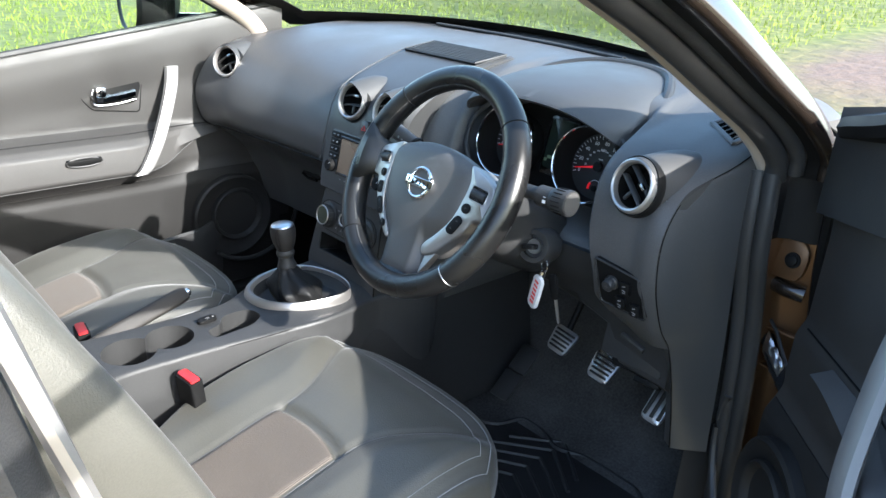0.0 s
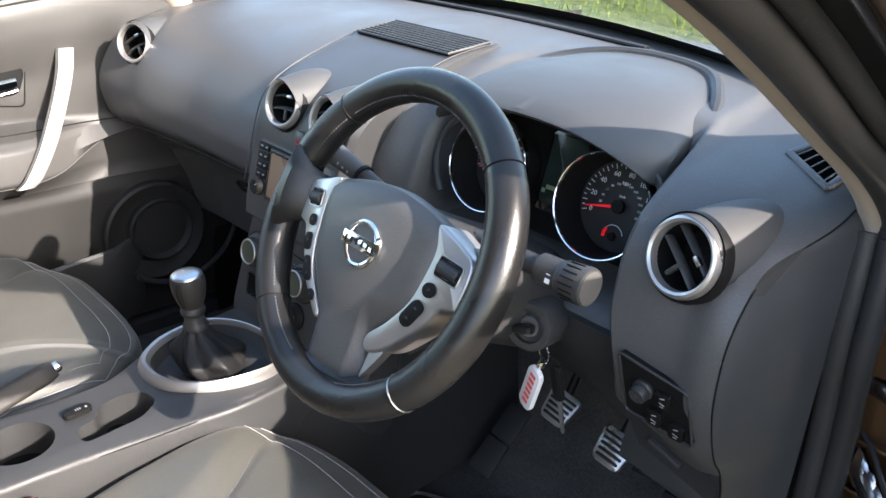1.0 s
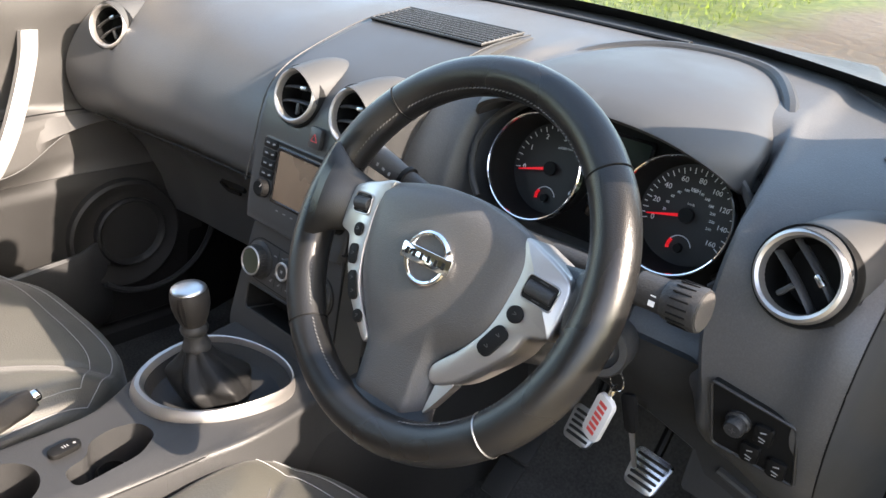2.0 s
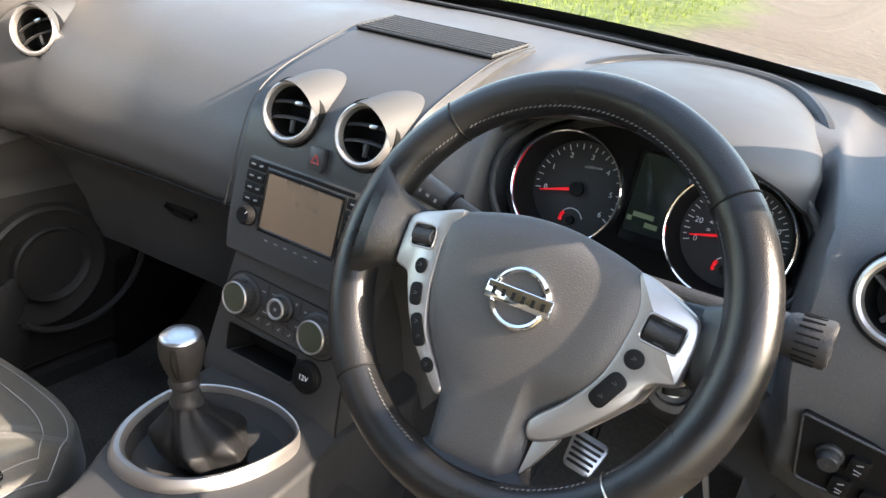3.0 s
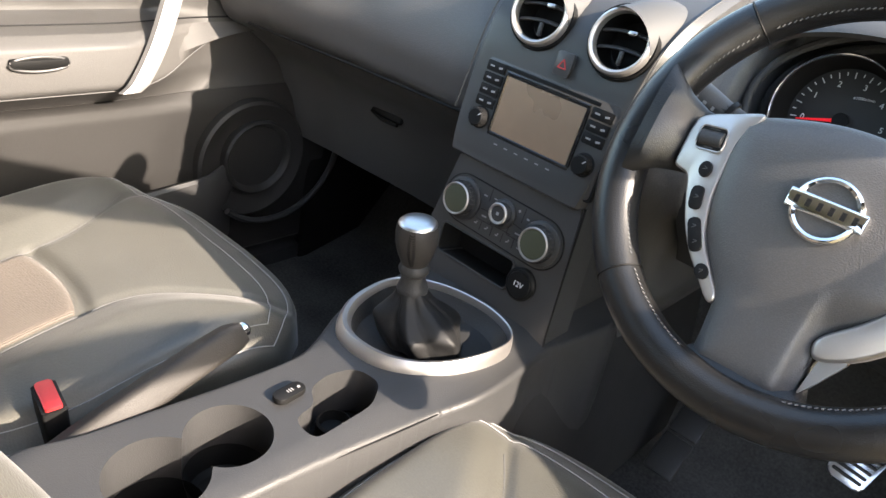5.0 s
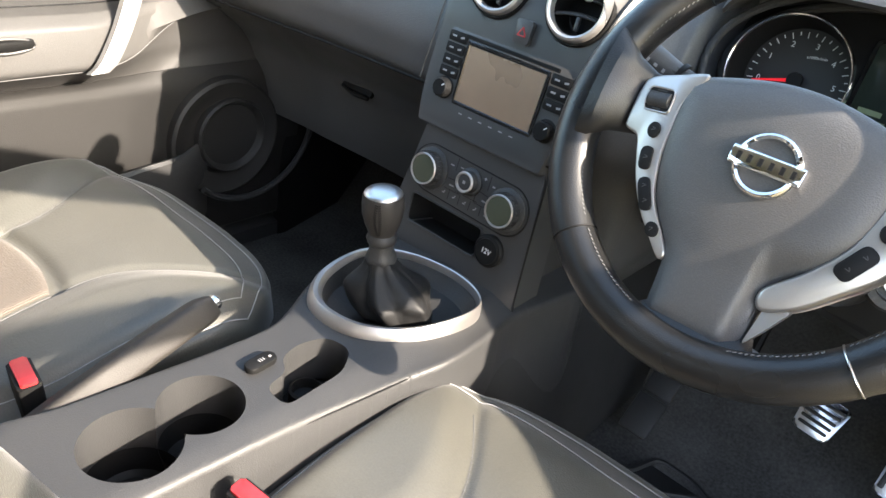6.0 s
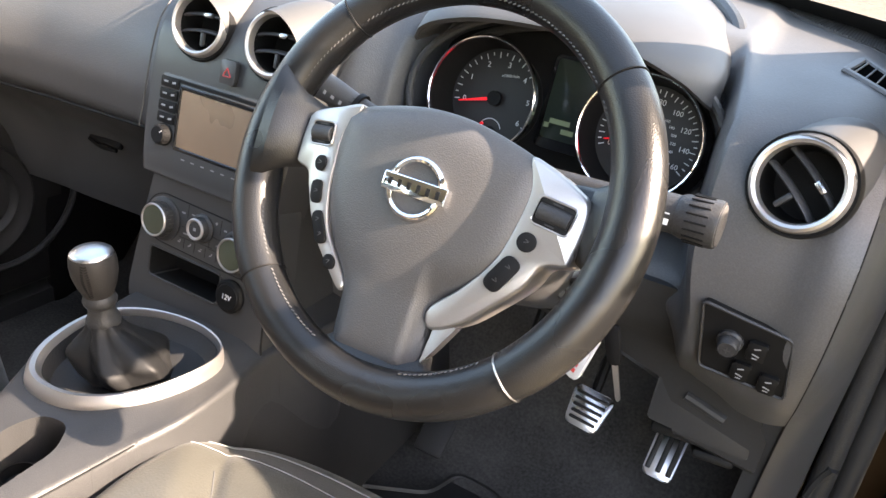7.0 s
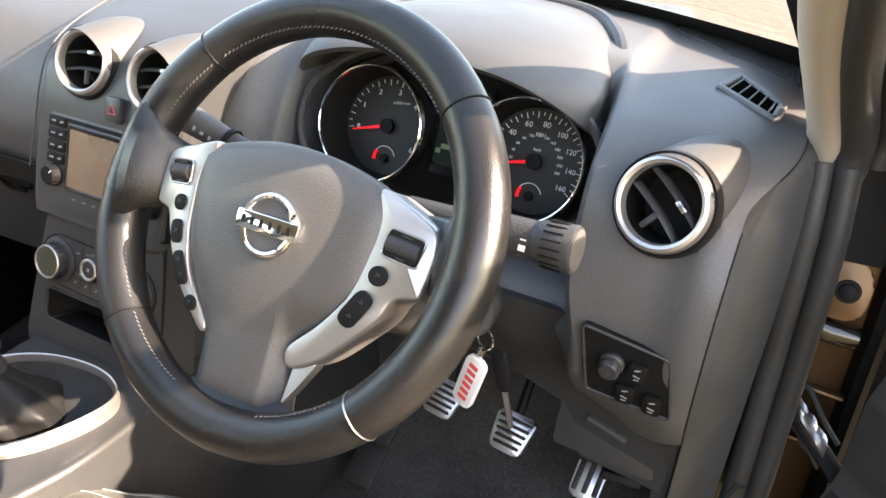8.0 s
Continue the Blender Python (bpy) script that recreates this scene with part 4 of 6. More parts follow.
def pedal(name, c, tilt, w_top, w_bot, h, bars_across, label, arm_to, roll=0):
    p = thing(name, c, label, "pedal", "foot pedals")
    m = pose(*c, tilt, roll, 0)
    ol = outline_round([(-w_bot / 2, -h / 2), (w_bot / 2, -h / 2), (w_top / 2, h / 2), (-w_top / 2, h / 2)], .010)
    part("plate", prism(ol, -.008, 0, m, .003), STEEL, p, "brushed steel pedal plate")
    if bars_across:
        for i in range(5):
            t = (i + .5) / 5
            w = (w_bot + (w_top - w_bot) * t) * .82
            part("rubber_strip", rbox(w, h * .085, .006, m @ pose(0, -h / 2 + h * (.1 + .8 * t), .001), .002), RUBBER, p)
    else:
        for i in (-1, 0, 1):
            part("rubber_strip", rbox(.0085, h * .78, .006, m @ pose(i * .0165, 0, .001), .002), RUBBER, p)
    part("arm", tube([m @ Vector((0, h * .2, -.012)), (m @ Vector((0, h * .3, -.03))).lerp(Vector(arm_to), .4), Vector(arm_to)], .008, 8), BLACK, p)
    return p


pedal("clutch_pedal", (.330, .505, .542), 52, .066, .050, .062, True, "steel clutch pedal with black rubber strips", (.32, .66, .80), 8)
pedal("brake_pedal", (.459, .490, .538), 52, .068, .052, .064, True, "steel brake pedal with black rubber strips", (.46, .66, .80), 6)
pedal("accelerator_pedal", (.588, .522, .497), 48, .050, .046, .085, False, "steel accelerator pedal with upright rubber strips", (.60, .62, .62), 4)
rest = thing("foot_rest", (.235, .50, .37), "black rubber foot rest beside the clutch", "foot rest")
for y, z, l in ((.455, .385, .075), (.515, .435, .075)):
    part("pad", rbox(.055, l, .012, pose(.222, y, z, 40), .006), RUBBER, rest)

mat = thing("floor_mat", (.40, .25, .305), "black rubber floor mat with moulded chevron channels", "floor mat")
part("sheet", prism(outline_round([(.14, -.20), (.70, -.20), (.70, .40), (.60, .47), (.27, .47), (.25, .40), (.14, .34)], .03), .301, .307, Matrix(), .002), RUBBER, mat)
for i in range(9):
    y = .475 - i * .045
    for s in (-1, 1):
        a, b = Vector((.40, y, .308)), Vector((.40 + s * (.10 + .012 * i if i < 7 else .17), y - .085, .308))
        part("ridge", tube([a, a.lerp(b, .5), b], .005, 6), RUBBER, mat)
part("edge", tube([Vector((x, y, .308)) for x, y in outline_round([(.14, -.20), (.70, -.20), (.70, .40), (.60, .47), (.46, .47), (.40, .44), (.34, .47), (.27, .47), (.25, .40), (.14, .34)], .02)], .006, 6, loop=True), RUBBER, mat)

# ---- lower driver's panels ----
SWM = pose(.640, .2085, .865, 90 + 13, 0, 1) @ pose(0, 0, .0045)
sw = thing("switch_panel", (.65, .21, .81), "recessed black switch panel with a mirror knob and rocker switches", "switch panel")
part("frame", tube([SWM @ Vector((x, y, .002)) for x, y in outline_round([(-.0436, .0637), (-.0311, -.0161), (.0534, -.0215), (.0417, .0515)], .006)], .0018, 6, loop=True), HARD, sw)
part("plate", prism(outline_round([(-.0436, .0637), (-.0311, -.0161), (.0534, -.0215), (.0417, .0515)], .006), -.03, .0015, SWM), BLACK, sw)
kn = part("mirror_knob", lathe([(.0125, 0), (.0125, .004), (.0105, .006), (.0100, .015), (.0085, .017), (0, .017)], SWM @ pose(-.010, .028, .001), 24), HARD, sw, "round mirror adjuster knob")
part("knob_mark", bars([(0, 0, .001, .008, 0), (0, 0, .007, .001, 0)], SWM @ pose(-.010, .028, .0185)), ARMREST, kn)
for x, y in ((.0155, .0273), (.0076, -.0033), (.0346, -.0075)):
    k = part("switch", prism(rrect(.018, .022, .003), 0, .006, SWM @ pose(x, y, .001), .0015), BLACK, sw)
    part("switch_mark", bars([(0, .005, .006, .0015, 20), (0, -.003, .007, .0015, -15), (0, -.007, .005, .0012, 0)], SWM @ pose(x, y, .0074)), STITCH, k)
knee = thing("knee_panel", (.52, .30, .66), "dark plastic knee panel under the steering column", "trim panel")
part("panel", skin([[Vector((x, y, z)) for y, z in ((.245, .90), (.25, .86), (.285, .82), (.300, .79), (.306, zb + .02), (.33, zb), (.44, zb), (.44, .90))] for x, zb in ((.17, .79), (.36, .775), (.50, .755), (.57, .735), (.60, .67), (.700, .66))]), RUBBER, knee)
part("lid", prism(outline_round([(-.056, -.036), (.066, -.044), (.058, .020), (-.056, .036)], .006), 0, .006, pose(.622, .312, .735, 80, 0, 3), .002), RUBBER, knee)
part("lid_pull", tube([(.602, .303, .748), (.625, .303, .742), (.650, .303, .735)], .007, 10), CONSOLE, knee)
part("release_lever", join(rbox(.05, .05, .012, pose(.650, .345, .655, -20, 0, 8), .004), rbox(.06, .03, .014, pose(.600, .35, .662, -20, 0, 8), .004)), BLACK, knee, "black bonnet release lever")
kick = solo("kick_panel", skin([[Vector((x, y, z)) for x, y in ((.728, .37), (.745, .70), (.765, .70), (.765, .44))] for z in (.30, .45, .56)]), RUBBER, "dark plastic kick panel in the footwell", "trim panel", "structure")


# ---- centre console, gear lever, handbrake ----
con = thing("centre_console", (.03, -.15, .30), "grey plastic centre console with cup holders and an open bin", "centre console")


def con_outline():
    right = [(.087, -.46), (.089, -.38), (.097, -.22), (.110, -.10), (.124, -.02), (.120, .06), (.114, .12), (.112, .30)]
    left = [(-.118, .30), (-.115, .12), (-.105, .06), (-.098, .0), (-.080, -.06), (-.048, -.12), (-.035, -.16), (-.036, -.24), (-.046, -.38), (-.05, -.46)]
    return right + left


CUPS = [((.033, -.362), .047), ((.026, -.285), .043)]
BIN = outline_round([(.006, -.146), (.014, -.178), (.038, -.190), (.044, -.222), (.079, -.222), (.073, -.140), (.050, -.108), (.016, -.114)], .014, 5)


def in_poly(x, y, poly):
    r = False
    for i in range(len(poly)):
        (x1, y1), (x2, y2) = poly[i], poly[i - 1]
        if (y1 > y) != (y2 > y) and x < (x2 - x1) * (y - y1) / (y2 - y1) + x1:
            r = not r
    return r


ring_ol = [(-.094, .005), (-.082, .050), (-.035, .086), (.035, .098), (.090, .078), (.101, .03), (.082, -.045), (.030, -.094), (-.038, -.098), (-.082, -.055)]
WELL_HOLE = [tuple(np.array([.003, .003]) + (np.array(p) - np.array([.003, .003])) * .955) for p in curve(ring_ol, 72, loop=True)]


def hollow(x, y):
    return any(math.hypot(x - c[0], y - c[1]) < r for c, r in CUPS) or in_poly(x, y, BIN) or in_poly(x, y, WELL_HOLE)


def console_top():
    """The top plate, a grid with its openings left out and their edges let down as walls."""
    ol = [tuple(p) for p in curve(con_outline(), 160, loop=True)]
    bm = bmesh.new()
    step = .0025
    verts = {}
    nx0, nx1, ny0, ny1 = int(-.125 / step), int(.130 / step), int(-.47 / step), int(.31 / step)

    def z_at(x, y):
        return .682 + .006 * smooth(-.14, .0, y) - .010 * smooth(.07, .12, x) - .004 * smooth(.03, .10, -x)

    def vert(i, j):
        if (i, j) not in verts:
            x, y = i * step, j * step
            verts[i, j] = bm.verts.new((x, y, z_at(x, y)))
        return verts[i, j]
    for i in range(nx0, nx1):
        for j in range(ny0, ny1):
            x, y = (i + .5) * step, (j + .5) * step
            if in_poly(x, y, ol) and not hollow(x, y):
                bm.faces.new((vert(i, j), vert(i + 1, j), vert(i + 1, j + 1), vert(i, j + 1)))
    edge = [e for e in bm.edges if e.is_boundary]
    bv = {v for e in edge for v in e.verts}
    for v in bv:                                  # ease the stepped boundary onto the true outline
        x, y = v.co.x, v.co.y
        best = None
        for c, r in CUPS:
            d = math.hypot(x - c[0], y - c[1])
            if abs(d - r) < step * 1.3 and d > 1e-5:
                q = (c[0] + (x - c[0]) / d * r, c[1] + (y - c[1]) / d * r)
                best = q
        if best is None:
            for poly in (BIN, WELL_HOLE, ol):
                for i in range(len(poly)):
                    a, b = np.array(poly[i - 1]), np.array(poly[i])
                    ab = b - a
                    t = np.clip(np.dot(np.array([x, y]) - a, ab) / (ab @ ab + 1e-12), 0, 1)
                    q = a + t * ab
                    if np.hypot(*(q - np.array([x, y]))) < step * 1.5 and (best is None or np.hypot(*(q - np.array([x, y]))) < np.hypot(best[0] - x, best[1] - y)):
                        best = tuple(q)
        if best:
            v.co.x, v.co.y = best
    def is_outer(v):
        x, y = v.co.x, v.co.y
        near_bin = in_poly(.046 + (x - .046) * .86, -.165 + (y + .165) * .90, BIN)
        return not (in_poly(.003 + (x - .003) * .97, .003 + (y - .003) * .97, WELL_HOLE) or near_bin or any(math.hypot(x - c[0], y - c[1]) < r + .003 for c, r in CUPS))
    for out_, down, deep in ((.0022, .0007, .0012), (.0030, .0026, .0025), (.0016, .0050, .004), (.010, None, .052)):
        ret = bmesh.ops.extrude_edge_only(bm, edges=edge)
        edge = [g for g in ret["geom"] if isinstance(g, bmesh.types.BMEdge) and g.is_boundary]
        for v in [g for g in ret["geom"] if isinstance(g, bmesh.types.BMVert)]:
            if is_outer(v):
                v.co.x += out_ if v.co.x > 0 else -out_
                v.co.z = .33 if down is None else v.co.z - down
            else:
                v.co.z -= deep
    return bm


part("body", console_top(), CONSOLE, con, "satin grey console shell")
for (c, r) in CUPS:
    cup = part("cup_holder", lathe([(r - .0008, -.050), (r - .003, -.060), (r - .006, -.075), (r - .012, -.08), (0, -.08)], pose(*c, .68), 48), BLACK, con, "round black cup holder")
part("bin_floor", prism(BIN, .615, .62), BLACK, con)
part("bin_insert", lathe([(.020, 0), (.020, .030), (.017, .032), (.015, .02), (0, .02)], pose(.045, -.165, .62), 24), BLACK, con)
SWI = pose(.0125, -.205, .687, 0, 0, 5)
s_ob = part("seat_heater_switch", prism(outline_round([(-.0085, -.019), (.0085, -.019), (.0085, .019), (-.0085, .019)], .008, 5), -.004, .0028, SWI, .0012), BLACK, con, "dark rocker switch with white symbols")
part("switch_mark", join(bars([(0, .001, .0050, .0012, 0), (0, .004, .0042, .0012, 0), (0, -.002, .0042, .0012, 0)], SWI @ pose(0, 0, .0029)), lathe([(.0018, 0), (.0018, .0004), (0, .0004)], SWI @ pose(.001, .012, .0028), 16)), STITCH, s_ob)
groove = [(.082 + .0 * t, -.40 + .38 * t, .668 + .004 * t) for t in np.linspace(0, 1, 20)]
part("groove", tube([(x + .033 * smooth(-.4, -.02, y) + .0045, y, z) for x, y, z in groove], .0012, 6), BLACK, con)

gear = thing("gear_lever", (.003, 0, .66), "gear lever with leather knob, black gaiter and silver surround", "gear lever")
rp = [np.array(p) for p in curve(ring_ol, 72, loop=True)]
cc = np.array([.003, .003])
secs = []
for k, z in ((1.0, .676), (1.0, .686), (.98, .694), (.945, .699), (.90, .698), (.86, .692), (.845, .680), (.83, .665)):
    secs.append([Vector((*(cc + (p - cc) * (1 - (1 - k) * (1.18 - .80 * smooth(-.06, .07, p[1])))), z + .005 * smooth(-.09, .11, p[1]))) for p in rp])
part("surround", skin(secs, caps=False), SILVER, gear, "satin silver oval surround")
secs = []
for k, z in ((.85, .690), (.80, .668), (.66, .658), (.2, .656)):
    secs.append([Vector((*(cc + (p - cc) * (1 - (1 - k) * (1.15 - (.70 if k > .84 else .25) * smooth(-.06, .07, p[1])))), z + .004 * smooth(-.09, .11, p[1]))) for p in rp])
part("tray", skin(secs, caps=False), HARD, gear, "dark sloping well round the gaiter")
KT = Vector((-.016, -.018, .836))                      # top of the knob
KM = look(KT, (-.010, -.008, .70))
gtop, gbase = KM @ Vector((0, 0, -.094)), Vector((.006, .004, .668))
FOLDS = [(-2.45, .62, .46), (-1.20, .50, .34), (-.25, .60, .44), (1.05, .62, .36), (2.30, .55, .42)]


def gaiter_radius(q, t):
    """Soft leather gathered under the collar, falling in folds to its frame."""
    fold = sum(h * max(0.0, 1 - abs((q - c - .35 * t + math.pi) % (2 * math.pi) - math.pi) / w) ** 1.05 for c, w, h in FOLDS)
    out = .042 + .010 * max(0.0, math.cos(q - .3))
    r = .0175 + (out - .0175) * (.30 * t + .70 * smooth(.02, .62, t))
    return r * (1 + fold * math.sin(math.pi * min(1.0, t * .92 + .05)) ** .8) + .0022 * noise.noise(Vector((3 * math.cos(q), 3 * math.sin(q), 5 * t)))


secs = []
for i in range(29):
    t = i / 28
    c = gtop.lerp(gbase, t)
    secs.append([c + Vector((gaiter_radius(q, t) * math.cos(q), gaiter_radius(q, t) * math.sin(q), .004 * math.sin(3 * q + 5 * t) * t)) for q in [2 * math.pi * k / 120 for k in range(120)]])
part("gaiter", skin(secs), GAITER, gear, "folded black leather gaiter", 60)
part("collar", lathe([(.0150, -.056), (.0175, -.060), (.0192, -.065), (.0180, -.070), (.0152, -.073), (.0155, -.082), (.0184, -.089), (.0198, -.093), (.0185, -.098), (.012, -.098)], KM, 36), HARD, gear, "ringed black collar")
part("knob", lathe([(.0150, -.060), (.0172, -.056), (.0218, -.044), (.0252, -.030), (.0258, -.018), (.0248, -.009), (.0232, -.0052)], KM, 44), GRIP, gear, "leather-wrapped gear knob")
part("cap", lathe([(.0236, -.0066), (.0230, -.0042), (.0205, -.0018), (.0120, -.0003), (0, 0)], KM, 40), STEEL, gear, "domed metal knob cap")
SEAM_R = [(-.054, .0180), (-.044, .0220), (-.030, .0254), (-.018, .0260), (-.009, .0250)]
for side in (-1, 1):
    for i in range(15):
        z = -.052 + .0030 * i
        r = np.interp(z, [p[0] for p in SEAM_R], [p[1] for p in SEAM_R])
        part("stitch", rbox(.0011, .0036, .0011, KM @ pose(0, 0, 0, 0, 0, -28 + side * (3.5 + 4 * math.sin(math.pi * i / 14))) @ pose(r, 0, z, side * 24), 0), BLACK, gear)

hb = thing("handbrake", (-.06, -.33, .60), "handbrake lever with a grey grip and chrome button", "handbrake")
H0, H1 = Vector((-.058, -.43, .645)), Vector((-.090, -.200, .700))
ax_h = (H1 - H0).normalized()
side_h = ax_h.cross(Vector((0, 0, 1))).normalized()
up_h = side_h.cross(ax_h)
secs = []
for i in range(25):
    t = i / 24
    c = H0.lerp(H1, t) + up_h * (.004 * math.sin(math.pi * t))
    w = .0200 - .0015 * t - .004 * smooth(.94, 1, t)
    side_t, up_t = side_h * .83 + up_h * .56, up_h * .83 - side_h * .56
    secs.append([c + side_t * (w * math.copysign(abs(math.cos(q)) ** .42, math.cos(q))) + up_t * (w * .86 * math.copysign(abs(math.sin(q)) ** .42, math.sin(q))) for q in [2 * math.pi * k / 40 for k in range(40)]])
part("grip", skin(secs), GRIP, hb, "worn dark grip with squared edges", 60)
part("button", lathe([(.0088, -.004), (.0088, .008), (.0070, .0105), (0, .011)], look(H1, H0) @ pose(0, 0, .0), 20), CHROME, hb, "chrome release button")
part("boot", skin([[Vector((x, y, z)) for x, z in ((-.110, .58), (-.045, .58), (-.050, zt), (-.100, zt))] for y, zt in ((-.48, .625), (-.40, .635), (-.32, .630), (-.24, .60))]), HARD, hb)


# ---- seats ----
def seat(name, cx, dy, dz, side, label):
    """Cushion with bolsters and sewn panels, and a backrest; side is +1 where the door is to the right."""
    s = thing(name, (cx, -.2 + dy, .32), label, "car seat", "front seats")
    W, Y0, Y1, CROSS = .257, -.47, .078, -.187

    def sew(y):
        """How far from the middle the long seams lie."""
        return .088 + .110 * smooth(CROSS, .06, y) ** 1.15

    def top(a, b):
        """a: -1..1 across, b: 0..1 from back to front."""
        y = Y0 + (Y1 - Y0) * b - .115 * abs(a) ** 4 * b ** 3
        w = W * (1 - .30 * smooth(-.24, -.47, y) ** 1.3)
        x = a * w
        d = abs(x) - sew(y)
        z = .584 - .058 * smooth(-.10, -.46, y) + .014 * smooth(0, .06, d)
        z -= .034 * smooth(.80, 1.0, abs(a)) ** 1.8 + .034 * smooth(-.055, Y1, y + .06 * abs(a) ** 4) ** 2.2
        z += .004 * math.exp(-((y + .09) / .05) ** 2) * (abs(a) < .9)
        z -= .0042 * math.exp(-(d / .0070) ** 2) * smooth(.05, -.01, y)
        z -= .0100 * math.exp(-((y - CROSS + .014 * (x / .1) ** 2) / .009) ** 2) * smooth(.004, -.006, d)
        z -= .0020 * math.exp(-((abs(a) - .905) / .012) ** 2)
        z += .0012 * noise.noise(Vector((x * 16, y * 16, cx))) + .0035 * noise.noise(Vector((x * 6, y * 6, cx + 3)))
        return Vector((cx + x, y + dy, z + dz))

    bm = skin([[top(-1 + 2 * i / 110, j / 110) for i in range(111)] for j in range(111)], closed=False)
    for drop, out, fwd in ((.012, .004, .004), (.040, .004, .004)):
        ret = bmesh.ops.extrude_edge_only(bm, edges=[e for e in bm.edges if e.is_boundary])
        for v in [g for g in ret["geom"] if isinstance(g, bmesh.types.BMVert)]:
            v.co.z -= drop
            v.co.x += out * (1 if v.co.x > cx else -1)
            v.co.y += fwd if v.co.y > dy - .05 else 0
    ret = bmesh.ops.extrude_edge_only(bm, edges=[e for e in bm.edges if e.is_boundary])
    for v in [g for g in ret["geom"] if isinstance(g, bmesh.types.BMVert)]:
        v.co.z = .36 + dz
        v.co.x += .03 * (-1 if v.co.x > cx else 1)
        v.co.y -= .06 if v.co.y > dy - .05 else 0
    cu = part("cushion", bm, CLOTH, s, "grey cloth seat cushion with side bolsters", 75)
    rows = []
    for j in range(61):
        y = -.455 + (CROSS - .006 + .455) * j / 60
        b = (y - Y0) / (Y1 - Y0)
        row = []
        for i in range(61):
            u = -1 + 2 * i / 60
            w = W * (1 - .30 * smooth(-.24, -.47, y) ** 1.3)
            bb = b - .030 * u * u * (j / 60) ** 6
            row.append(top(u * (sew(y) - .0035) / w, bb) + Vector((0, 0, .0012)))
        rows.append(row)
    part("centre_panel", skin(rows, closed=False), CLOTH_C, cu, "warmer ribbed cloth centre panel", 75)
    for off, rad in ((.905, .0007), (.975, .0008)):
        line = [top(-off, b) + Vector((0, 0, .0014)) for b in np.linspace(.05, off + .004, 60)]
        line += [top(a, off + .004) + Vector((0, 0, .0014)) for a in np.linspace(-off, off, 90)]
        line += [top(off, b) + Vector((0, 0, .0014)) for b in np.linspace(off + .004, .05, 60)]
        part("piping", tube(line, rad, 5), STITCH, cu, "pale stitched edge line")
    for sg in (-1, 1):
        line = []
        for j in range(60):
            b = .05 + .86 * j / 59
            y = Y0 + (Y1 - Y0) * b
            w = W * (1 - .30 * smooth(-.24, -.47, y) ** 1.3)
            line.append(top(sg * sew(y) / w, b) + Vector((0, 0, .0003)))
        part("seam", tube(line[:54], .0007, 5), THREAD, cu)
    secs = []
    for i in range(26):
        t = i / 25
        z = .50 + .60 * t
        yf = -.450 - (z - .58) * .42 + .02 * math.sin(math.pi * t)
        w = .250 - .035 * smooth(.55, 1, t) - .06 * smooth(.9, 1, t)
        sec = []
        for k in range(48):
            q = 2 * math.pi * k / 48
            c, sn = math.cos(q), math.sin(q)
            x = w * math.copysign(abs(c) ** .55, c)
            y = .055 * math.copysign(abs(sn) ** .6, sn)
            if y > 0:
                y += .055 * smooth(.55, .95, abs(x) / w) * (1 - .5 * t)
            sec.append(Vector((cx + x, yf - .055 + y + dy, z + dz)))
        secs.append(sec)
    ba = part("backrest", skin(secs), CLOTH, s, "grey cloth backrest with side bolsters", 60)
    for sg in (-1, 1):
        part("seam", tube([Vector((cx + sg * (.15 - .02 * t), -.425 - (.52 + .58 * t - .58) * .42 - .025 + .02 * math.sin(math.pi * t) + .005 + dy, .52 + .56 * t + dz)) for t in np.linspace(0, 1, 20)], .0018, 5), BLACK, ba)
    return s


seat("driver_seat", .350, 0, .052, 1, "grey cloth driver's seat with bolsters and pale edge stitching")
seat("passenger_seat", -.385, -.085, .062, -1, "sunlit grey cloth passenger seat with pale edge stitching")


def buckle(c, lean, yaw, label):
    b = thing("seat_belt_buckle", (c[0], c[1], c[2] - .13), label, "seat belt buckle", "seat belt buckles")
    m = pose(*c, lean, 0, yaw)
    part("housing", prism(rrect(.052, .024, .004), -.075, 0, m, .003), BLACK, b)
    part("stalk", prism(rrect(.034, .010, .003), -.15, -.07, m), BLACK, b)
    part("release_button", prism(rrect(.046, .017, .003), -.02, .004, m, .002), RED, b, "red release button")
    return b


buckle((.142, -.305, .662), 6, 6, "black seat belt buckle with a red button by the driver's seat")
buckle((-.146, -.385, .655), 4, -8, "black seat belt buckle with a red button by the passenger seat")

# ---- doors ----


def belt(y):
    return 1.118 + .098 * (y + .0) / .64 + .0


def door_x(y, z):
    """How far out from the car's middle the lining lies."""
    zt = belt(y)
    arm = (1 - smooth(-.06, .15, y))
    x = .752 + .012 * smooth(.05, .16, zt - z) - .004 * smooth(0, .02, zt - z)
    x -= (.012 + .075 * arm) * smooth(.885, .845, z) * smooth(.715, .785, z)
    x -= .030 * smooth(.77, .70, z)
    x += .010 * smooth(.60, .45, z)
    return x


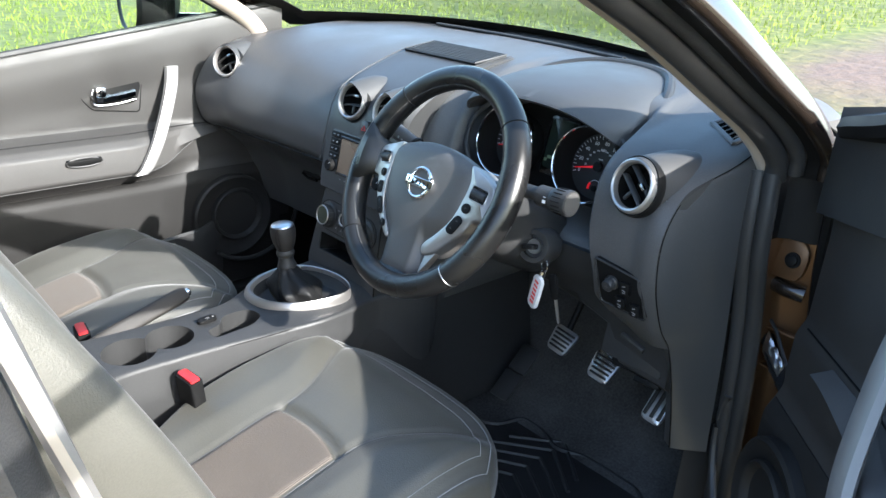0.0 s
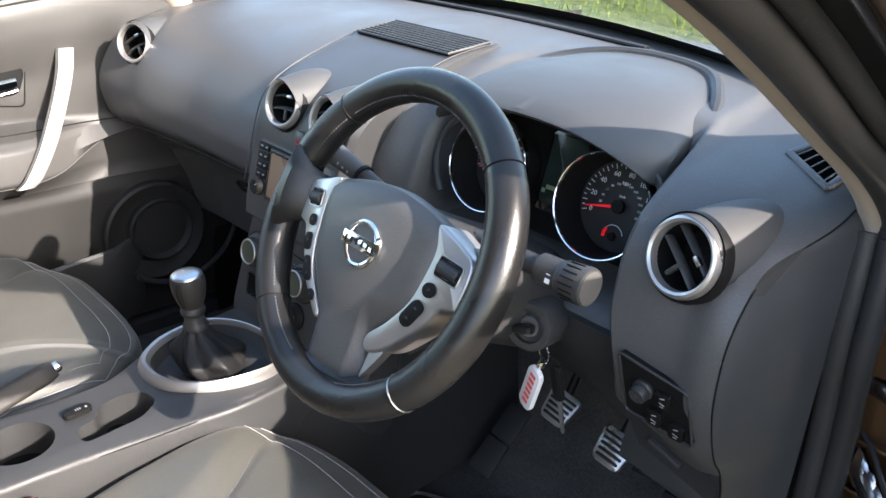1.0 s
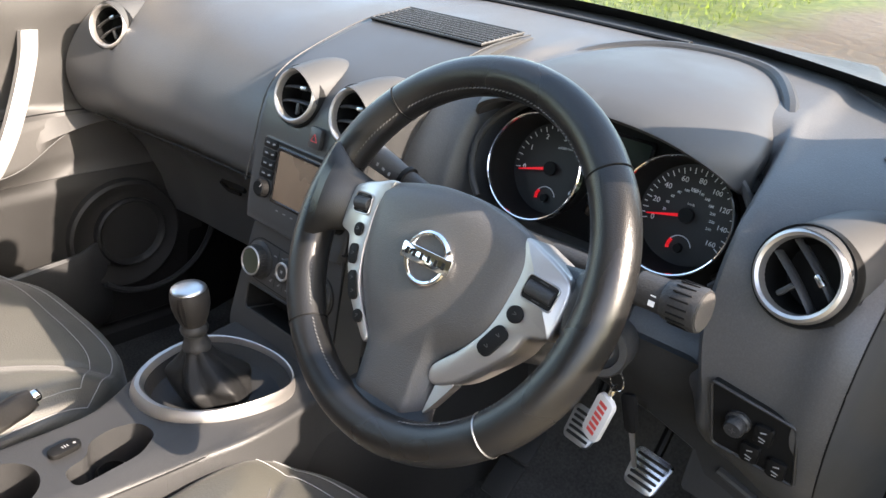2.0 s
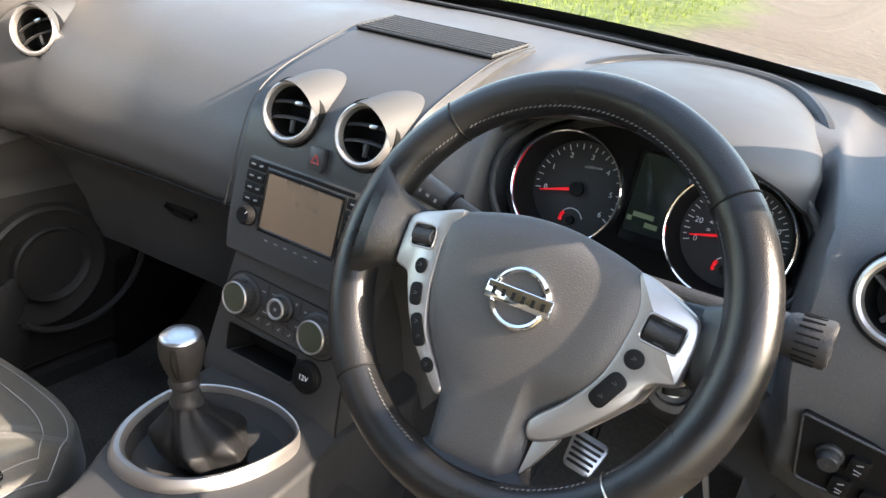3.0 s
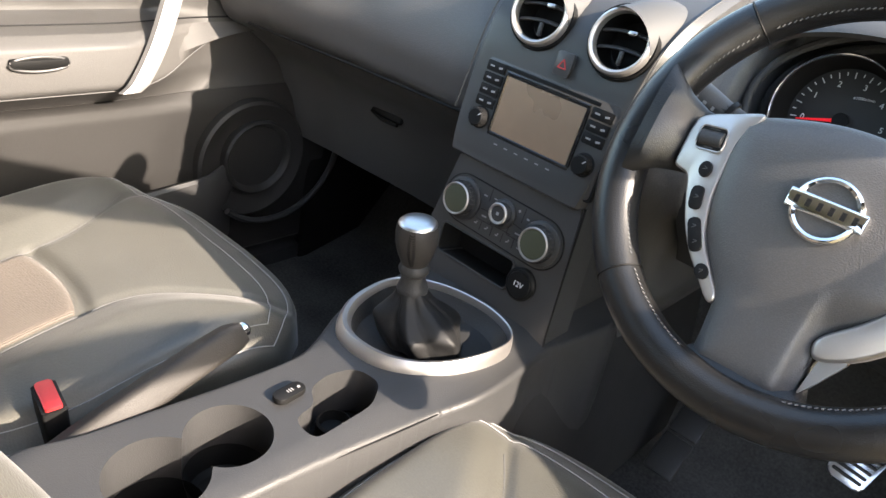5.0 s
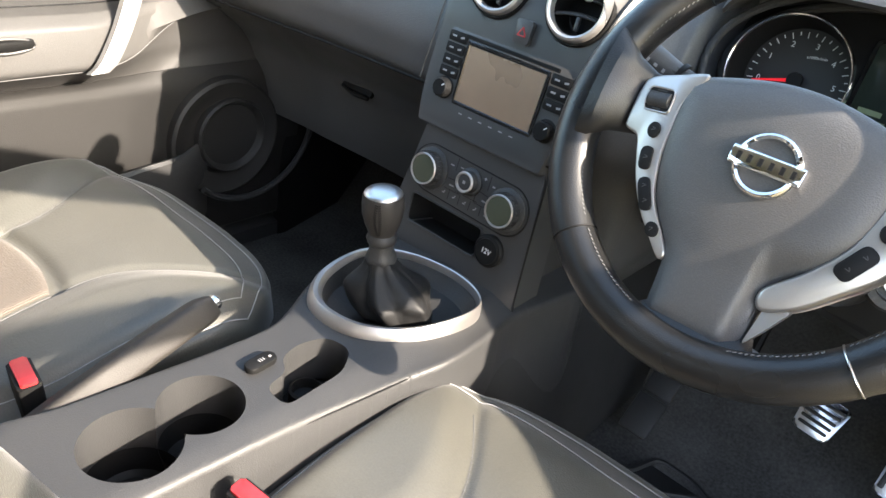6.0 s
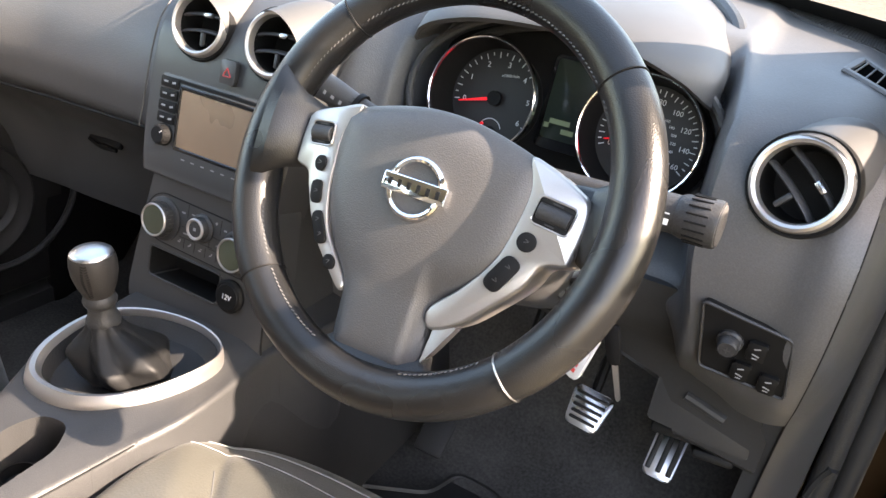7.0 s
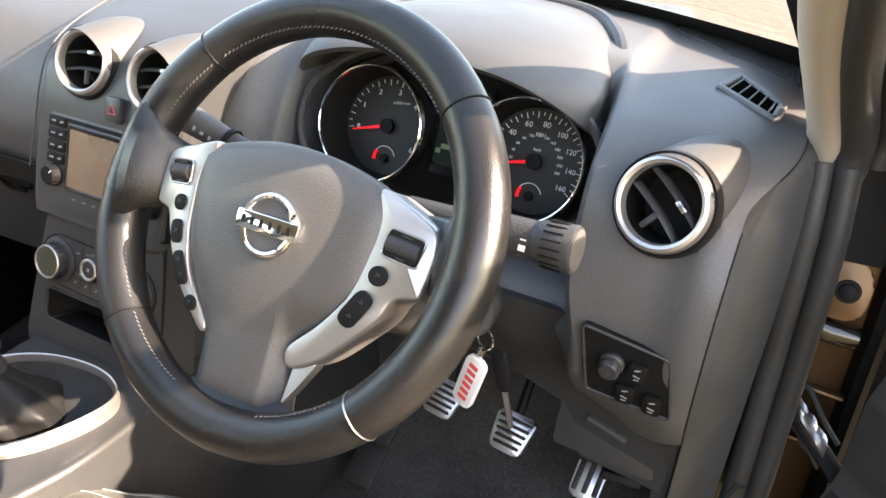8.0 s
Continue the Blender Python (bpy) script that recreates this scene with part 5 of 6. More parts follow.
def front_door(name, m, label, side):
    """A front door in the passenger side's places (inside face towards +x), moved by m."""
    d = thing(name, m @ Vector((-.80, .0, .40)), label, "car door", "", "structure")
    M = m

    def surf(y0, y1, z0, z1, ny, nz, lift):
        return [[M @ Vector((-(door_x(y, z if z < 9 else 0) - lift), y, z)) for z in list(np.linspace(z0, 1.0, nz)) + list(np.linspace(1.0, belt(y), 12)[1:])] for y in np.linspace(y0, y1, ny)]
    YF = .36 if side > 0 else .44
    rows = surf(-.95, YF, .36, 2.0, 100, 110, 0)
    rows = [r + [M @ Vector((-.80, -.95 + (YF + .95) * i / 99, belt(-.95 + (YF + .95) * i / 99))), M @ Vector((-.80, -.95 + (YF + .95) * i / 99, .36))] for i, r in enumerate(rows)]
    body = part("lining", skin(rows), DOORTRIM, d, "grey plastic door lining with padded armrest")
    part("armrest", skin([[M @ Vector((-(door_x(y, z) - .0022 - .0035 * math.sin(math.pi * (z - .772) / .088)), y, z)) for z in np.linspace(.772 + .082 * smooth(-.02, .235, y) ** 1.2, .86, 24)] + [M @ Vector((-.72, y, .80 + .05 * smooth(-.02, .235, y)))] for y in np.linspace(-.95, .235, 70)]), ARMREST, d, "padded vinyl armrest")
    part("seam", tube([M @ Vector((-(door_x(y, .868) - .001), y, .868 - .0)) for y in np.linspace(-.95, YF - .02, 50)], .0016, 5), BLACK, d)
    part("seam", tube([M @ Vector((-(door_x(y, .768 + .082 * smooth(-.02, .235, y) ** 1.2) - .001), y, .768 + .082 * smooth(-.02, .235, y) ** 1.2)) for y in np.linspace(-.95, .225, 60)], .0010, 5), THREAD, d)
    part("waist_rail", tube([M @ Vector((-.765, y, belt(y) + .004)) for y in np.linspace(-.95, YF - .02, 40)], .010, 8, sx=.8), RUBBER, d, "black window seal")
    pull = [(-.752, .098, 1.030), (-.728, .082, .985), (-.700, .050, .920), (-.672, .010, .850), (-.656, -.028, .795), (-.652, -.050, .776)]
    c = curve(pull, 24)
    part("door_pull", skin([[M @ (Vector(p) + Vector(o)) for o in ((0, .0185 - .002 * i / 23, 0), (.010, .015, .002), (.012, 0, .003), (.010, -.015, .002), (0, -.0185, 0), (-.008, -.011, 0), (-.008, .011, 0))] for i, p in enumerate(c)]), PULL, d, "broad satin silver door pull")
    BM = M @ pose(-.7615, -.115, .962, 90, 0, 90)
    bez = part("handle_recess", prism(outline_round([(-.038, .044), (-.009, .057), (.136, .068), (.118, -.045), (.001, -.029), (-.023, .001)], .012), -.003, .003, BM, .0015), DOORTRIM, d, "raised handle plate")
    part("plate_gap", tube([BM @ Vector((x, y, .002)) for x, y in outline_round([(-.040, .045), (-.010, .059), (.137, .070), (.120, -.047), (.000, -.031), (-.025, .001)], .012)], .0016, 5, loop=True), BLACK, bez)
    ol = outline_round([(.035, .044), (.112, .052), (.130, .028), (.113, -.020), (.006, -.024), (-.002, .022)], .016)
    part("bowl", prism(ol, 0, .0045, BM, .001), BLACK, bez, "dark handle bowl")
    part("lever_frame", tube([BM @ Vector((x, y, .010)) for x, y in curve([(.006, .024), (.000, .004), (.008, -.017), (.060, -.018), (.110, -.010)], 30)], .0032, 8), CHROME, bez)
    part("lever", skin([[BM @ Vector((x, y + o, z)) for o, z in ((-.010, .012), (-.006, .019), (.006, .020), (.011, .014), (.004, .008), (-.008, .008))] for x, y in ((.010, -.002), (.03, -.004), (.07, .000), (.108, .006))]), CHROME, bez, "chrome door lever")
    part("lock", rbox(.026, .030, .014, BM @ pose(.022, .013, .012), .005), CHROME, bez)
    part("slot", rbox(.012, .085, .018, M @ pose(-.665, -.180, .828, 0, 12), .005), BLACK, d, "dark grab slot")
    part("slot_rim", tube([M @ Vector((-.662, -.180 + .043 * math.cos(q), .828 + .011 * math.sin(q))) for q in [2 * math.pi * k / 24 for k in range(24)]], .0022, 6, loop=True), DOORTRIM, d)
    SPM = M @ pose(-.720, .250, .590, 90, 0, 90)
    sp = part("speaker", lathe([(.080, -.012), (.080, .010), (.076, .015), (.071, .012), (.066, .002), (.03, -.002), (0, .0)], SPM, 48), LOWDOOR, d, "round black door speaker")
    part("speaker_surround", lathe([(.128, -.01), (.126, .008), (.120, .013), (.112, .010), (.100, .002), (.080, .0)], SPM @ pose(-.012, -.004, 0), 56), LOWDOOR, d)
    pz = lambda y: .545 + .040 * smooth(-.35, .19, y)
    part("pocket", skin([[M @ Vector((x - .006 * smooth(-.2, .15, y) - .05 * smooth(.08, .20, y) ** 2, y, z)) for x, z in ((-.735, .36), (-.690, .37), (-.672, .42), (-.668, pz(y) - .03), (-.669, pz(y) - .006), (-.674, pz(y)), (-.681, pz(y) - .002), (-.686, pz(y) - .02), (-.735, .42))] for y in np.linspace(-.94, .20, 30)]), HARD, d, "dark plastic door pocket")
    # same plastic as the lining; the shade below the armrest is in its colour
    part("lower_panel", skin([[M @ Vector((-(door_x(y, z) - .0025), y, z)) for z in np.linspace(.365, .735, 40)] + [M @ Vector((-.77, y, .735)), M @ Vector((-.77, y, .365))] for y in np.linspace(-.945, YF - .005, 60)]), LOWDOOR, d, "lower door panel with its shade put into the colour")
    part("lower_curve", tube([M @ Vector((-.700, .285 + .165 * math.cos(q), .61 + .165 * math.sin(q))) for q in np.linspace(-2.3, .45, 30)], .007, 8), HARD, d)
    part("outer_skin", skin([[M @ Vector((-x, y, z)) for x, z in ((.80 + k, .34), (.84 + k, .36), (.875, .6), (.875, .85), (.85, 1.0), (.81 + k, belt(y) - .005), (.80 + k, belt(y) - .005))] for y, k in ((-.96, 0), (-.4, 0), (.2, 0), (YF - .06, 0), (YF - .04, .03), (YF + .02, .03))]), PAINT, d, "gloss dark painted outer skin")
    g0 = [(.36, belt(.36)), (.16, 1.225), (-.06, 1.325), (-.34, 1.43), (-.70, 1.46), (-.88, 1.44), (-.92, belt(-.92))]
    if side > 0:
        part("window_frame", tube([M @ Vector((-(.785 - .18 * max(0, z - 1.1) / .36), y, z)) for y, z in curve(g0, 50)], .02, 8), BLACK, d, "black window frame")
    if side > 0:
        part("mirror_sail", skin([[M @ Vector((-x, y, z)) for y, z in ((.37, 1.045), (.09, 1.092), (.09, 1.16), (.20, 1.235), (.37, 1.20))] for x in (.735, .775)]), RUBBER, d, "black corner panel behind the mirror")
    pane = part("window_pane", skin([[M @ Vector((-(.785 - .18 * max(0, z - 1.1) / .36 + o), y, z)) for y, z in g0] for o in (0, .004)]), PANE, d, "clear side window glass")
    pane.visible_shadow = False
    return d


front_door("door_1", Matrix(), "closed front passenger door with grey lining and silver pull", -1)
HINGE = Vector((.90, .50, 0))
swing = Matrix.Translation(HINGE) @ pose(0, 0, 0, 0, 0, 44) @ Matrix.Translation(-Vector((.87, .44, 0))) @ Matrix.Diagonal((-1, 1, 1, 1))
front_door("door_2", swing, "wide open driver's door with dark lining and silver pull", 1)

# ---- body: pillars, sills, roof, glass ----
for s, nm in ((1, "a_pillar_1"), (-1, "a_pillar_2")):
    p = thing(nm, (s * .74, .40, 1.09), "beige-lined windscreen pillar with black rubber door seal", "pillar", "", "structure")
    P = curve([(.757, .374, 1.075), (.757, .362, 1.110), (.743, .308, 1.158), (.728, .21, 1.213), (.715, .06, 1.290), (.701, -.07, 1.348), (.655, -.24, 1.428), (.60, -.42, 1.478), (.57, -.8, 1.49)], 60)
    part("trim", skin([[Vector((s * (q[0] + x), q[1] + y, q[2] + z)) for x, y, z in curve([(.018, -.012, -.006), (.004, -.018, -.012), (-.010, -.013, -.011), (-.021, .000, -.004), (-.020, .014, .006), (-.004, .024, .016), (.02, .014, .010)], 40, loop=True)] for q in P]), PILLAR, p, "beige fabric-look pillar trim", 80)
    part("seal", tube([Vector((s * (q[0] + .023), q[1] - .014, q[2] + .001)) for q in P], .0165, 14), RUBBER, p, "black rubber door seal")
    part("flange", tube([Vector((s * (q[0] + .046), q[1] - .002, q[2] + .014)) for q in P], .0125, 12), HARD, p, "dull grey outer sealing lip")
    # solid black filler in place of the unlit gap
    part("gap", skin([[Vector((s * (q[0] + x), q[1] + y, q[2] + z)) for x, y, z in ((.048, .010, .006), (.082, .006, .010), (.074, .014, .034), (.030, .024, .030))] for q in P]), BLACK, p, "black filler standing for the dark gap behind the seal")
    part("outer_panel", skin([[Vector((s * (q[0] + x), q[1] + y, q[2] + z)) for x, y, z in curve([(.078, .002, .010), (.092, .000, .013), (.096, .004, .024), (.084, .014, .046), (.062, .024, .060), (.036, .034, .058), (.040, .022, .036), (.070, .010, .020)], 36, loop=True)] for q in P]), PAINT, p, "gloss dark painted pillar skin")
    post = thing("door_post_1" if s > 0 else "door_post_2", (s * .78, .52, .33), "front door post with black rubber seal and painted jamb", "door post", "", "structure")
    Q = curve([(.780, .352, 1.085), (.787, .344, 1.02), (.791, .347, .95), (.796, .367, .85), (.800, .381, .75), (.803, .388, .66), (.804, .400, .55), (.802, .418, .43), (.800, .405, .36), (.798, .34, .327), (.798, .1, .325), (.798, -.6, .325)], 90)
    part("seal", tube([Vector((s * q[0], q[1], q[2])) for q in Q], .0135, 12), RUBBER, post, "black rubber door seal")
    part("inner_lip", tube([Vector((s * (q[0] - .024), q[1] + .004, q[2])) for q in Q], .0150, 12), HARD, post, "dull grey plastic edge cover")
    part("groove", tube([Vector((s * (q[0] - .012), q[1] + .006, q[2])) for q in Q], .008, 6), BLACK, post)
    heights = [(q[0] - .802, q[1], q[2]) for q in curve([(.784, .352, 1.085), (.791, .347, .95), (.796, .367, .85), (.800, .381, .75), (.803, .388, .66), (.804, .400, .55), (.802, .418, .43)], 24)]
    part("jamb", skin([[Vector((s * (x + k), y + o, z)) for x, o in ((.800, .004), (.804, .050), (.808, .060), (.816, .066), (.850, .070), (.862, .074), (.870, .21), (.79, .21))] for k, y, z in heights if z < .985]), JAMB if s > 0 else PAINT, post, "bronze painted door jamb")
    part("jamb_top", skin([[Vector((s * (x + k), y + o, z)) for x, o in ((.799, .002), (.806, .044), (.820, .056), (.852, .060), (.864, .070), (.872, .21), (.79, .21))] for k, y, z in heights if z > .975]), BLACK, post, "black upper stretch of the jamb")
    part("jamb_edge", skin([[Vector((s * (x + k), y + o, z)) for x, o in ((.858, .070), (.866, .052), (.876, .050), (.884, .060), (.886, .21), (.868, .21))] for k, y, z in heights]), BLACK, post, "black rubber edge beside the front wing")
    part("sill", skin([[Vector((s * x, y, z)) for x, z in ((.735, .30), (.735, .335), (.765, .345), (.80, .335), (.85, .30), (.85, .22), (.74, .22))] for y in np.linspace(-.9, .60, 8)]), RUBBER, post, "dark plastic sill cover")
    if s > 0:
        plate = part("hinge_plate", prism(outline_round([(-.028, -.034), (.022, -.032), (.028, -.012), (.028, .020), (.010, .036), (-.028, .044)], .012), 0, .009, pose(.816, .411, .944, 80, 0, -4), .003), JAMB, post, "bronze painted upper hinge plate")
        part("bolt", lathe([(.0130, .006), (.0130, .012), (.0120, .0135), (.0090, .0135), (.0085, .0175), (.0062, .0185), (0, .0185)], pose(.822, .413, .943, 80, 0, -4), 24), BLACK, plate, "dark hinge bolt with a round washer")
        part("hinge_knuckle", tube([(.795, .418, .893), (.820, .415, .890), (.846, .420, .888)], .014, 16), PAINT, post, "dark hinge knuckle")
        part("bracket", join(rbox(.064, .030, .004, pose(.826, .436, .806, -12, 0, -4), .001), rbox(.060, .030, .004, pose(.826, .440, .733, -12, 0, -4), .001)), JAMB, post, "bronze painted check strap bracket")
        arm = part("check_strap", tube(curve([(.800, .432, .790), (.829, .408, .768), (.868, .376, .742), (.912, .340, .716)], 20), .008, 10, sx=1.7), BLACK, post, "black door check strap")
        crumple = []
        for i in range(15):
            t = i / 14
            c = Vector((.806, .420, .785)).lerp(Vector((.852, .386, .752)), t)
            crumple.append([c + Vector((0, .010 * math.cos(q), .020 * math.sin(q))) * (1 + .35 * noise.noise(Vector((5 * t, 2 * math.cos(q), 2 * math.sin(q) + 3)))) for q in [2 * math.pi * k / 24 for k in range(24)]])
        part("sleeve", skin(crumple), STEEL, arm, "crumpled silver sleeve on the check strap", 30)
        part("wing_return", rbox(.078, .06, .74, pose(.922, .536, .68), .006), BLACK, post, "dark inner edge of the front wing")
        part("harness", tube(curve([(.800, .43, .822), (.822, .412, .812), (.842, .398, .790), (.862, .380, .775)], 18), .0030, 8), RUBBER, post, "thin black wire")
    bp = thing("b_pillar_1" if s > 0 else "b_pillar_2", (s * .76, -.72, .33), "dark middle door pillar with black seal", "pillar", "", "structure")
    part("trim", skin([[Vector((s * x, y, z)) for x, y in ((.70 - k, -.65 - q), (.735 - k, -.625 - q), (.765 - k, -.63 - q), (.79 - k, -.65 - q), (.79 - k, -.86), (.70 - k, -.86))] for z, k, q in ((.33, 0, 0), (.9, 0, .015), (1.1, .012, .05), (1.48, .16, .12))]), HARD, bp)
    part("edge_seal", tube([(s * .77, -.615, .33), (s * .762, -.640, .98), (s * .752, -.677, 1.14), (s * .62, -.75, 1.47)], .009, 8), SILVER if s > 0 else RUBBER, bp, "pale door aperture edge")
    rear = thing("body_side_1" if s > 0 else "body_side_2", (s * .78, -1.3, .25), "closed rear side of the car body", "car body", "", "structure")
    part("panel", rbox(.05, 1.15, .80, pose(s * .79, -1.42, .70), .01), DOORTRIM, rear)
    q = part("rear_side_window", skin([[Vector((s * x, y, z)) for y, z in ((-.88, 1.1), (-1.9, 1.14), (-1.8, 1.42), (-.88, 1.44))] for x in (.70, .704)]), PANE, rear)
    q.visible_shadow = False

solo("wall_front", rbox(1.56, .05, .78, pose(0, .85, .62), .01), BLACK, "dark bulkhead behind the footwells", "bulkhead", "structure")
solo("kick_panel_passenger", rbox(.03, .45, .6, pose(-.745, .62, .55), .008), BLACK, "dark plastic kick panel in the passenger footwell", "trim panel", "structure")
roof = solo("ceiling", skin([[Vector((x, y, 1.495 - .10 * abs(x / .62) ** 4 * .4 + o)) for x in np.linspace(-.60, .60, 12)] + [Vector((x, y, 1.53 + o)) for x in np.linspace(.60, -.60, 12)] for y, o in ((-.36, -.015), (-.5, .0), (-1.0, .01), (-2.0, -.02))]), HEADLINER, "pale cloth roof lining", "car roof", "structure")
back = solo("wall_rear", rbox(1.56, .05, 1.25, pose(0, -2.0, .88), .01), DOORTRIM, "dark rear wall of the car cabin", "car body", "structure")

tagged(put_mesh("roof_skin", skin([[Vector((x, y, 1.558 - .06 * abs(x / .62) ** 4 + o)) for x in np.linspace(-.61, .61, 14)] + [Vector((x, y, 1.54 - .06 * abs(x / .62) ** 4 + o)) for x in np.linspace(.61, -.61, 14)] for y, o in ((-.37, -.03), (-.6, .0), (-1.2, .012), (-2.03, -.03))]), PAINT), "gloss dark painted car roof", "car roof", "", "structure")


def screen_pt(u, v, off=0.0):
    """u across -1..1, v from the base to the roof."""
    x = u * (.755 - .17 * v)
    y0, y1 = .80 - .24 * u * u, -.37 - .03 * u * u
    z0, z1 = 1.165 - .03 * u * u, 1.485 - .02 * u * u
    return Vector((x, y0 + (y1 - y0) * v + off, z0 + (z1 - z0) * v + .035 * math.sin(math.pi * v) + off))


ws = solo("windscreen", skin([[screen_pt(u, v) for u in np.linspace(-1, 1, 24)] + [screen_pt(u, v, .006) for u in np.linspace(1, -1, 24)] for v in np.linspace(0, 1, 12)]), PANE, "large curved clear windscreen", "windscreen", "structure")
ws.visible_shadow = False
band = thing("windscreen_edge", (0, .78, 1.15), "black printed lower edge of the windscreen", "windscreen edge", "", "structure")
part("band", skin([[screen_pt(u, v) + Vector((0, -.004, -.006)) for v in (-.03, .0, .045, .092)] + [screen_pt(u, .092) + Vector((0, .0, -.010)), screen_pt(u, -.03) + Vector((0, 0, -.02))] for u in np.linspace(-1, 1, 30)]), BLACK, band)
for s in (-1, 1):
    part("side_band", skin([[screen_pt(s * u, v) + Vector((0, -.003, -.007)) for u in (.955, 1.02, 1.09)] + [screen_pt(s * u, v) + Vector((0, -.001, -.010)) for u in (1.09, 1.02, .955)] for v in np.linspace(0, 1, 16)]), BLACK, band, "black printed side border")
cowl = thing("bonnet", (0, 1.4, .9), "gloss dark car bonnet seen through the windscreen", "car bonnet", "", "structure")
part("cowl_panel", skin([[Vector((x, .80 - .24 * (x / .75) ** 2 + y, z - .03 * (x / .75) ** 2)) for y, z in ((-.02, 1.15), (.10, 1.095), (.22, 1.07), (.22, 1.0), (-.02, 1.0))] for x in np.linspace(-.76, .76, 20)]), BLACK, cowl)
part("bonnet_skin", skin([[Vector((x, y, z - .06 * (x / .8) ** 4 - (.07 * smooth(.72, .9, abs(x))))) for y, z in ((.80, 1.045), (1.1, 1.045), (1.45, 1.015), (1.75, .96), (1.95, .88), (2.05, .74), (2.0, .4), (.8, .4))] for x in np.linspace(-.88, .88, 26)]), PAINT, cowl, "gloss dark bronze painted bonnet")

for s in (-1, 1):
    part("wing", skin([[Vector((s * x, y, z)) for x, z in ((.80, .25), (.89, .25), (.90, .6), (.89, .85), (.85, 1.0), (.80, 1.03))] for y in (.575, .62, 1.2, 1.8, 2.0)]), PAINT, cowl, "gloss dark painted front wing")

# passenger door mirror
mir = thing("door_mirror", (-1.0, .22, 1.05), "black door mirror with an oval glass", "door mirror")
MM = pose(-1.005, .105, 1.190, 88, 0, -12)
mo = [(.175 * math.copysign(abs(math.cos(q)) ** .8, math.cos(q)), .108 * math.copysign(abs(math.sin(q)) ** .8, math.sin(q))) for q in [2 * math.pi * k / 40 for k in range(40)]]
part("housing", skin([[MM @ Vector((x * k, y * k, z)) for x, y in mo] for k, z in ((.86, .004), (.93, .012), (1.0, 0), (1.0, -.03), (.85, -.09), (.45, -.12))]), BLACK, mir)
part("mirror_glass", prism([(x * .86, y * .86) for x, y in mo], .002, .0065, MM), MIRROR, mir, "reflecting mirror glass")
part("foot", tube([(-.93, .17, 1.12), (-.86, .24, 1.125), (-.80, .28, 1.13)], .03, 10), GLOSS, mir)

# ---- ground ----


